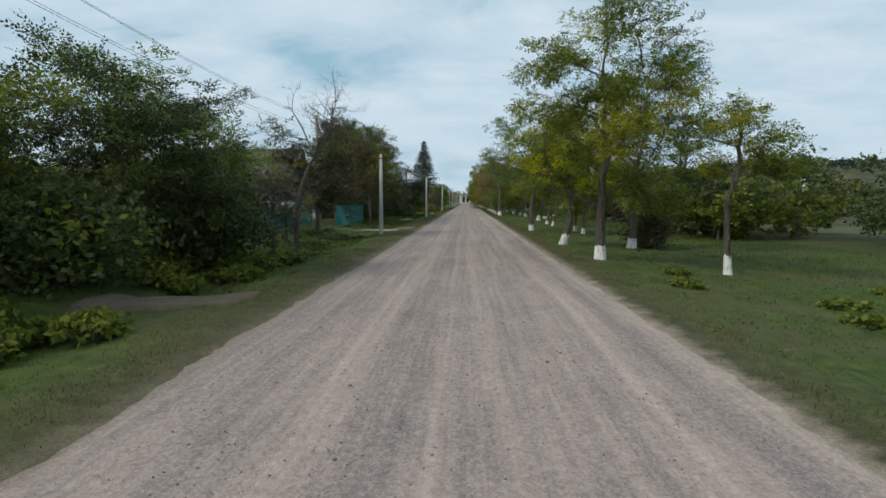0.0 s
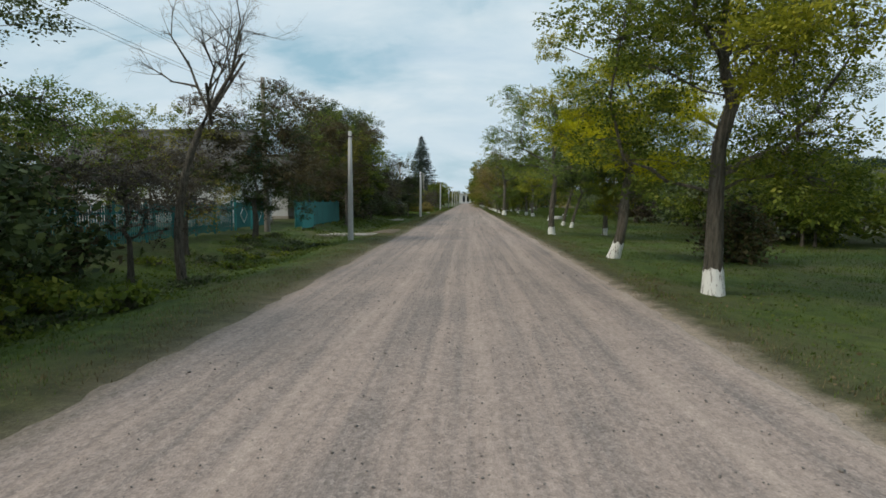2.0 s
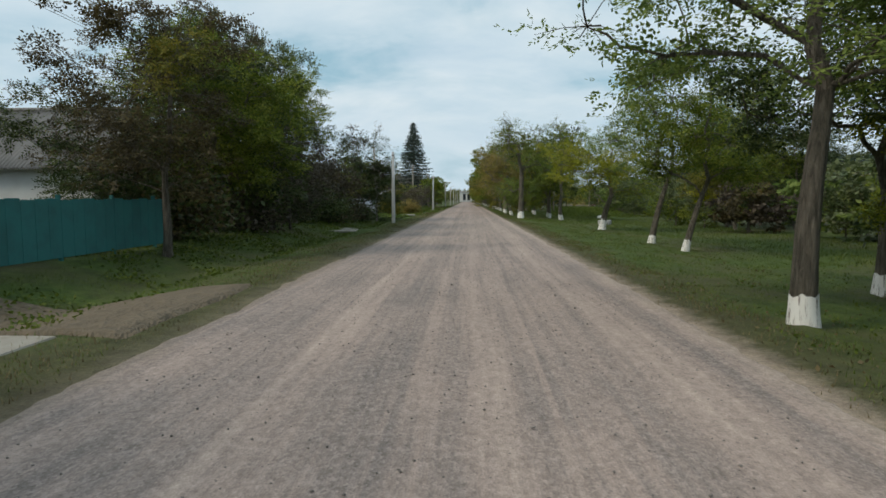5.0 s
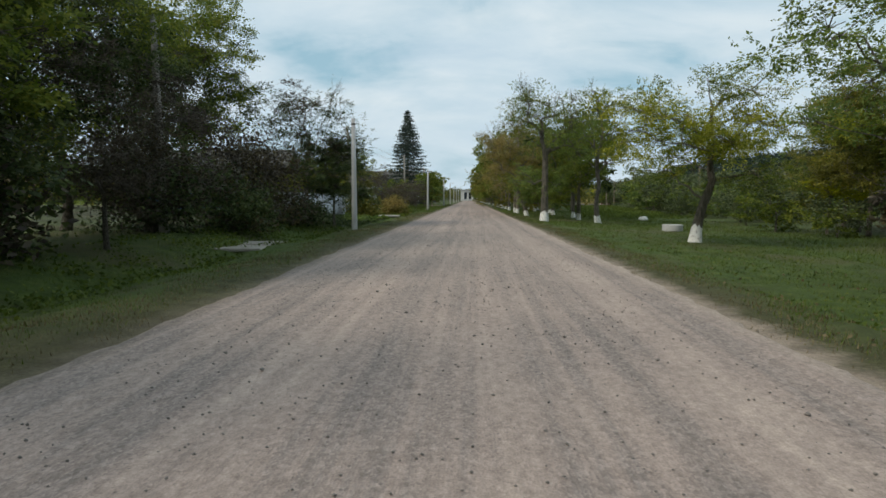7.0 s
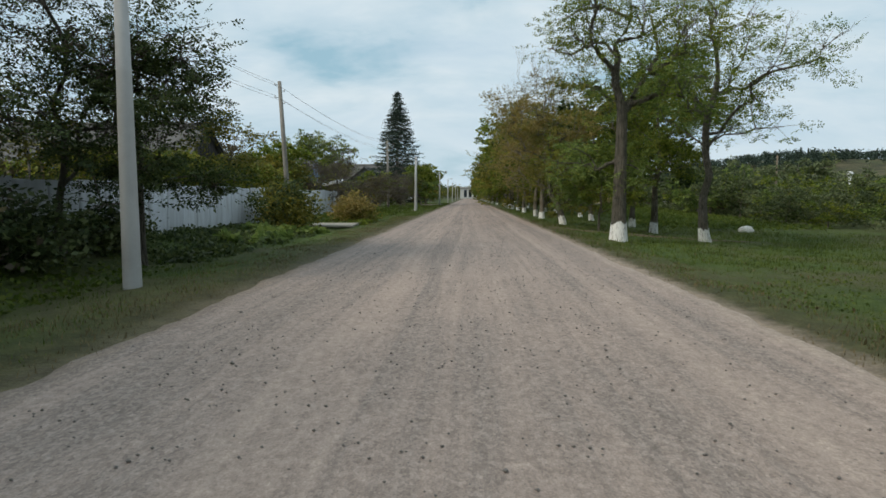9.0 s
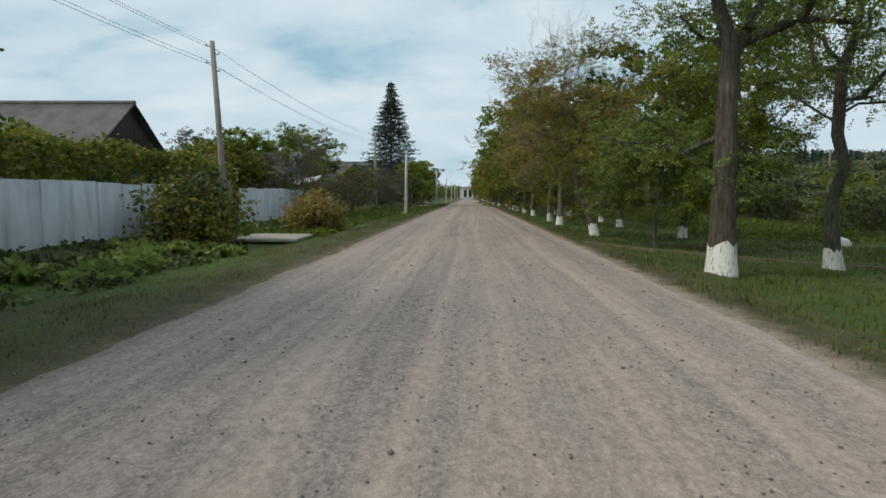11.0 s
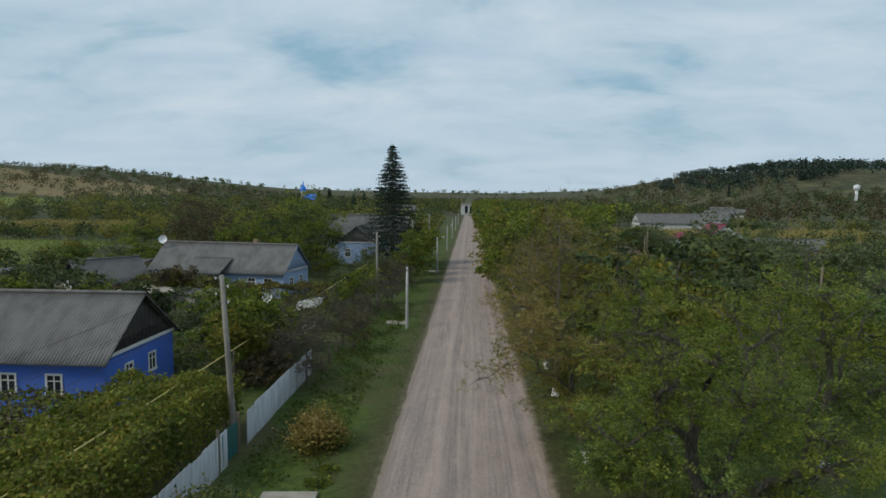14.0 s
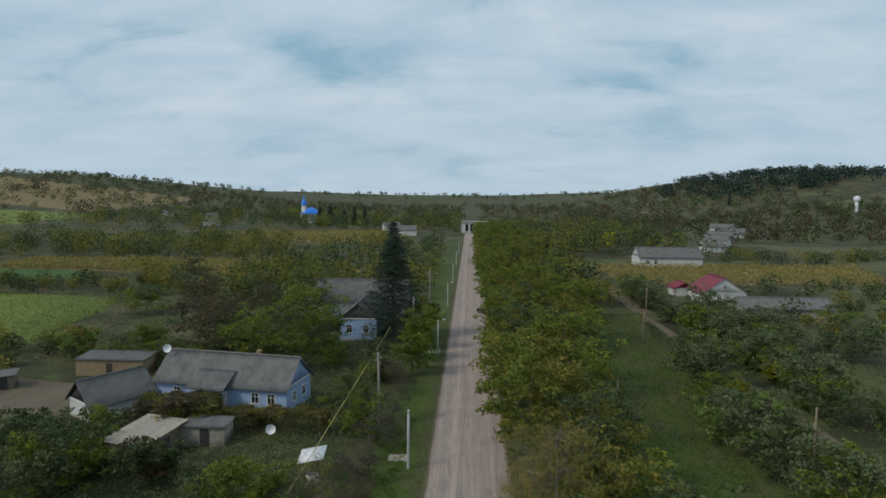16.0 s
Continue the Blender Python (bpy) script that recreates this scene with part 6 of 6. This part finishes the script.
tagged(top, "teal painted wooden picket fence", "fence")
for y0 in (41.9, 44.2):
    top = empty("gate_panel", (-12.0, y0, gz(-12, y0)))
    box_part("panel", -0.02, 0.02, 0, 2.1, 0.15, 1.5, TEAL, top)
    for a, b in (((0.55, 0.85), (1.05, 1.3)), ((1.05, 1.3), (1.55, 0.85)), ((1.55, 0.85), (1.05, 0.4)), ((1.05, 0.4), (0.55, 0.85))):
        s = Soup()
        s.tube([(0.035, *a), (0.035, *b)], 0.028, 4)
        add("diamond_bar", s.mesh("diamond_bar"), FRAME, top)
    box_part("post", -0.05, 0.05, -0.12, -0.01, -0.1, 1.7, TEAL_LIGHT, top)
    tagged(top, "teal gate panel with white diamond frame", "gate", "gate panels")
top = empty("board_fence", (-9.9, 45.8, gz(-9.9, 46)))
for k in range(26):
    box_part("board", -0.015, 0.015, k * 0.45, k * 0.45 + 0.44, 0.1, 1.55 + 0.02 * (k % 3), TEAL_LIGHT if k < 4 else TEAL, top, bevel=0.006)
    if k % 5 == 0:
        box_part("post", -0.1, -0.016, k * 0.45 - 0.05, k * 0.45 + 0.05, -0.1, 1.68, TEAL, top)
tagged(top, "bright teal board fence beside the driveway", "fence")
top = empty("low_panel", (-9.25, 44.7, gz(-9.25, 45)))
box_part("sheet", -0.02, 0.02, 0, 2.5, 0.12, 0.95, TEAL_LIGHT, top)
box_part("foot", -0.04, 0.04, 0.1, 0.2, -0.05, 0.2, IRON, top)
box_part("foot", -0.04, 0.04, 2.3, 2.4, -0.05, 0.2, IRON, top)
tagged(top, "low bright teal metal panel by the driveway", "panel")
top = empty("red_fence", (44.6, 216, gz(44.6, 225)))
for k in range(14):
    box_part("post", -0.18, 0.18, k * 3.2 - 0.18, k * 3.2 + 0.18, 0, 2.0, WHITE_WALL, top)
    if k < 13:
        box_part("panel", -0.03, 0.03, k * 3.2 + 0.18, k * 3.2 + 3.02, 0.1, 1.7, RED_ROOF, top)
tagged(top, "dark red panel fence with pale posts", "fence")


# ---- slabs, well, trellis, pipe, dish ----
def slab(x0, x1, y0, y1, z, label, th=0.11, tilt=0.0):
    top = empty("concrete_slab", (x0, y0, z))
    top.rotation_euler[2] = tilt
    box_part("slab", 0, x1 - x0, 0, y1 - y0, -th, 0, CONCRETE, top, bevel=0.02)
    return tagged(top, label, "slab")


slab(-8.8, -5.0, 43.4, 45.4, 0.05, "pale concrete slab bridging the ditch")
slab(-10.2, -6.5, 73.8, 75.3, -0.08, "flat concrete slab lying in the grass over the ditch")
slab(-10.2, -6.6, 75.5, 77.0, -0.07, "second concrete slab over the ditch")
slab(-7.8, -5.6, 103.8, 106.6, 0.10, "worn concrete slab by the garden gate", tilt=0.06)
slab(-7.6, -5.7, 138.6, 140.0, 0.06, "concrete slab by the light pole")
slab(-8.0, -4.6, 178.0, 180.0, 0.1, "concrete slab crossing the ditch")
for x, y, w in ((12.35, 90.9, 0.95),):
    top = empty("concrete_ring", (x, y, gz(x, y)))
    s = Soup()
    th = np.linspace(0, 2 * np.pi, 17)
    s.tube([(0, 0, -0.1), (0, 0, 0.34)], w * 0.62, 16, cap=False)
    s.tube([(0, 0, 0.34), (0, 0, -0.1)], w * 0.52, 16, cap=False)
    s.tube(np.stack([np.cos(th) * w * 0.57, np.sin(th) * w * 0.57, np.full(17, 0.34)], -1), w * 0.055, 6, cap=False)
    add("ring", s.mesh("ring"), POLE_WHITE, top, smooth=True)
    tagged(top, "limewashed concrete ring in the grass", "ring", "concrete rings")

stone = Soup()
stone.tube([(0, 0, -0.1), (0.03, 0, 0.12), (0.05, 0.02, 0.3), (0.04, 0.02, 0.36)], [0.42, 0.45, 0.3, 0.1], 9)
st = add("boulder", stone.mesh("boulder"), LIME, smooth=True)
st.location = (16.56, 111.5, gz(16.56, 111.5))
tagged(st, "limewashed boulder lying in the grass", "boulder")
wz = gz(-13.4, 133.5)
top = empty("well", (-13.4, 133.5, wz))
s = Soup()
s.tube([(0, 0, -0.1), (0, 0, 0.75)], [0.62, 0.58], 16, cap=False)
s.tube([(0, 0, 0.75), (0, 0, -0.1)], 0.48, 16, cap=False)
add("well_ring", s.mesh("well_ring"), LIME, top, smooth=True)
for x in (-0.55, 0.55):
    box_part("post", x - 0.05, x + 0.05, -0.05, 0.05, 0, 2.4, WOOD, top)
s = Soup()
s.tube([(-0.62, 0, 1.0), (0.62, 0, 1.0)], 0.12, 8)
add("windlass", s.mesh("windlass"), WOOD, top)
s = Soup()
s.box(-1.15, 1.15, -0.95, 0.95, 0, 0.05, pose(0, 0, 2.45, 0, -12, 0) @ pose(0, 0, 0, 14, 0, 0))
add("canopy", s.mesh("canopy"), DISH, top)
tagged(top, "limewashed well with windlass and tilted white sheet canopy", "well")

for (x, y, z, r) in [(-19.6, 141.0, 1.6, 0.5), (-36.5, 153.6, 6.3, 0.5)]:
    top = empty("satellite_dish", (x, y, gz(x, y)))
    s = Soup()
    s.tube([(0, 0, 0 if z < 3 else 5.3), (0, 0, z)], 0.03, 6)
    add("mast", s.mesh("mast"), IRON, top)
    s = Soup()
    a = np.array([0.15, -1.0, 0.25])
    a = a / np.linalg.norm(a)
    prof = [(0.0, 0.02), (0.05, 0.5 * r), (0.14, 0.85 * r), (0.2, r)]
    s.tube([np.array([0, -0.05, z]) + a * d for d, _ in prof], [q for _, q in prof], 18, cap=False)
    add("reflector", s.mesh("reflector"), DISH, top, smooth=True)
    tagged(top, "white satellite dish on a thin mast", "satellite dish", "satellite dishes")


def vine(name, x0, x1, y0, y1, h, seed, label, n=9000, leaf="green", second="brown"):
    rng = np.random.default_rng(seed)
    top = empty(name, (0, 0, 0))
    for i, xx in enumerate((x0 + 0.3, x1 - 0.3)):
        for yy in np.arange(y0, y1 + 0.1, max(2.2, (y1 - y0) / 6)):
            box_part("trellis_post", xx - 0.05, xx + 0.05, yy - 0.05, yy + 0.05, gz(xx, yy) - 0.1, gz(xx, yy) + h - 0.1, WOOD, top)
    for sd, col, k in ((1, leaf, int(n * 0.9)), (2, second, int(n * 0.8))):
        s = Soup()
        x, y = rng.uniform(x0, x1, k), rng.uniform(y0, y1, k)
        topz = h + 0.25 * np.sin(x * 1.9 + seed) * np.cos(y * 1.3) + rng.normal(0, 0.1, k)
        side = rng.random(k) < 0.5
        z = np.where(side, rng.uniform(0.3, 1, k) * topz, topz)
        x = np.where(side & (rng.random(k) < 0.6), np.where(rng.random(k) < 0.75, x1, x0) + rng.normal(0, 0.22, k), x)
        y = np.where(side & (rng.random(k) < 0.3), np.where(rng.random(k) < 0.6, y0, y1) + rng.normal(0, 0.22, k), y)
        s.leaves(np.stack([x, y, z + ground_z(x, y)], -1), rng, 0.165, 0.8, 0.3)
        add("vine_leaves", s.mesh("vine_leaves"), LEAF[col], top)
    return tagged(top, label, "vine")


vine("grape_trellis", -16.5, -11.4, 97.5, 112.0, 2.75, 1, "dense grape vines on a wooden trellis behind the white fence", 17000, "green", "olive")
vine("grape_trellis", -22.5, -17.5, 98.0, 110.5, 2.3, 2, "grape vines on a trellis in the garden", 8000)
vine("grape_trellis", -26.0, -15.0, 143.2, 145.4, 2.3, 3, "brownish grape vines before the long house", 8000, "brown", "olive")
vine("grape_trellis", -36.0, -28.0, 146.2, 148.4, 2.5, 4, "grape vines by the porch", 6000, "brown", "green")

top = empty("gas_pipe", (0, 0, 0))
s = Soup()
pipe = [(-13.3, y, 2.75 + gz(-13.3, 100)) for y in np.arange(92, 206.1, 3.0)]
s.tube(pipe, 0.035, 8)
add("pipe", s.mesh("pipe"), YELLOW, top)
for y in np.arange(93, 206, 6.0):
    s = Soup()
    s.tube([(-13.3, y, gz(-13.3, y) - 0.1), (-13.3, y, 2.72 + gz(-13.3, y))], 0.035, 6)
    add("support_post", s.mesh("support_post"), IRON, top)
tagged(top, "yellow gas pipe raised on thin iron posts", "pipe")
for i in range(9):
    y = 122.5 + i * 2.3
    top = empty("fence_post", (-9.6 - 0.02 * i, y, gz(-9.6, y) - 0.05))
    box_part("post", -0.06, 0.06, -0.06, 0.06, 0, 1.2 + 0.1 * (i % 3), WOOD, top)
    tagged(top, "grey weathered fence post on the verge", "post", "old fence posts")
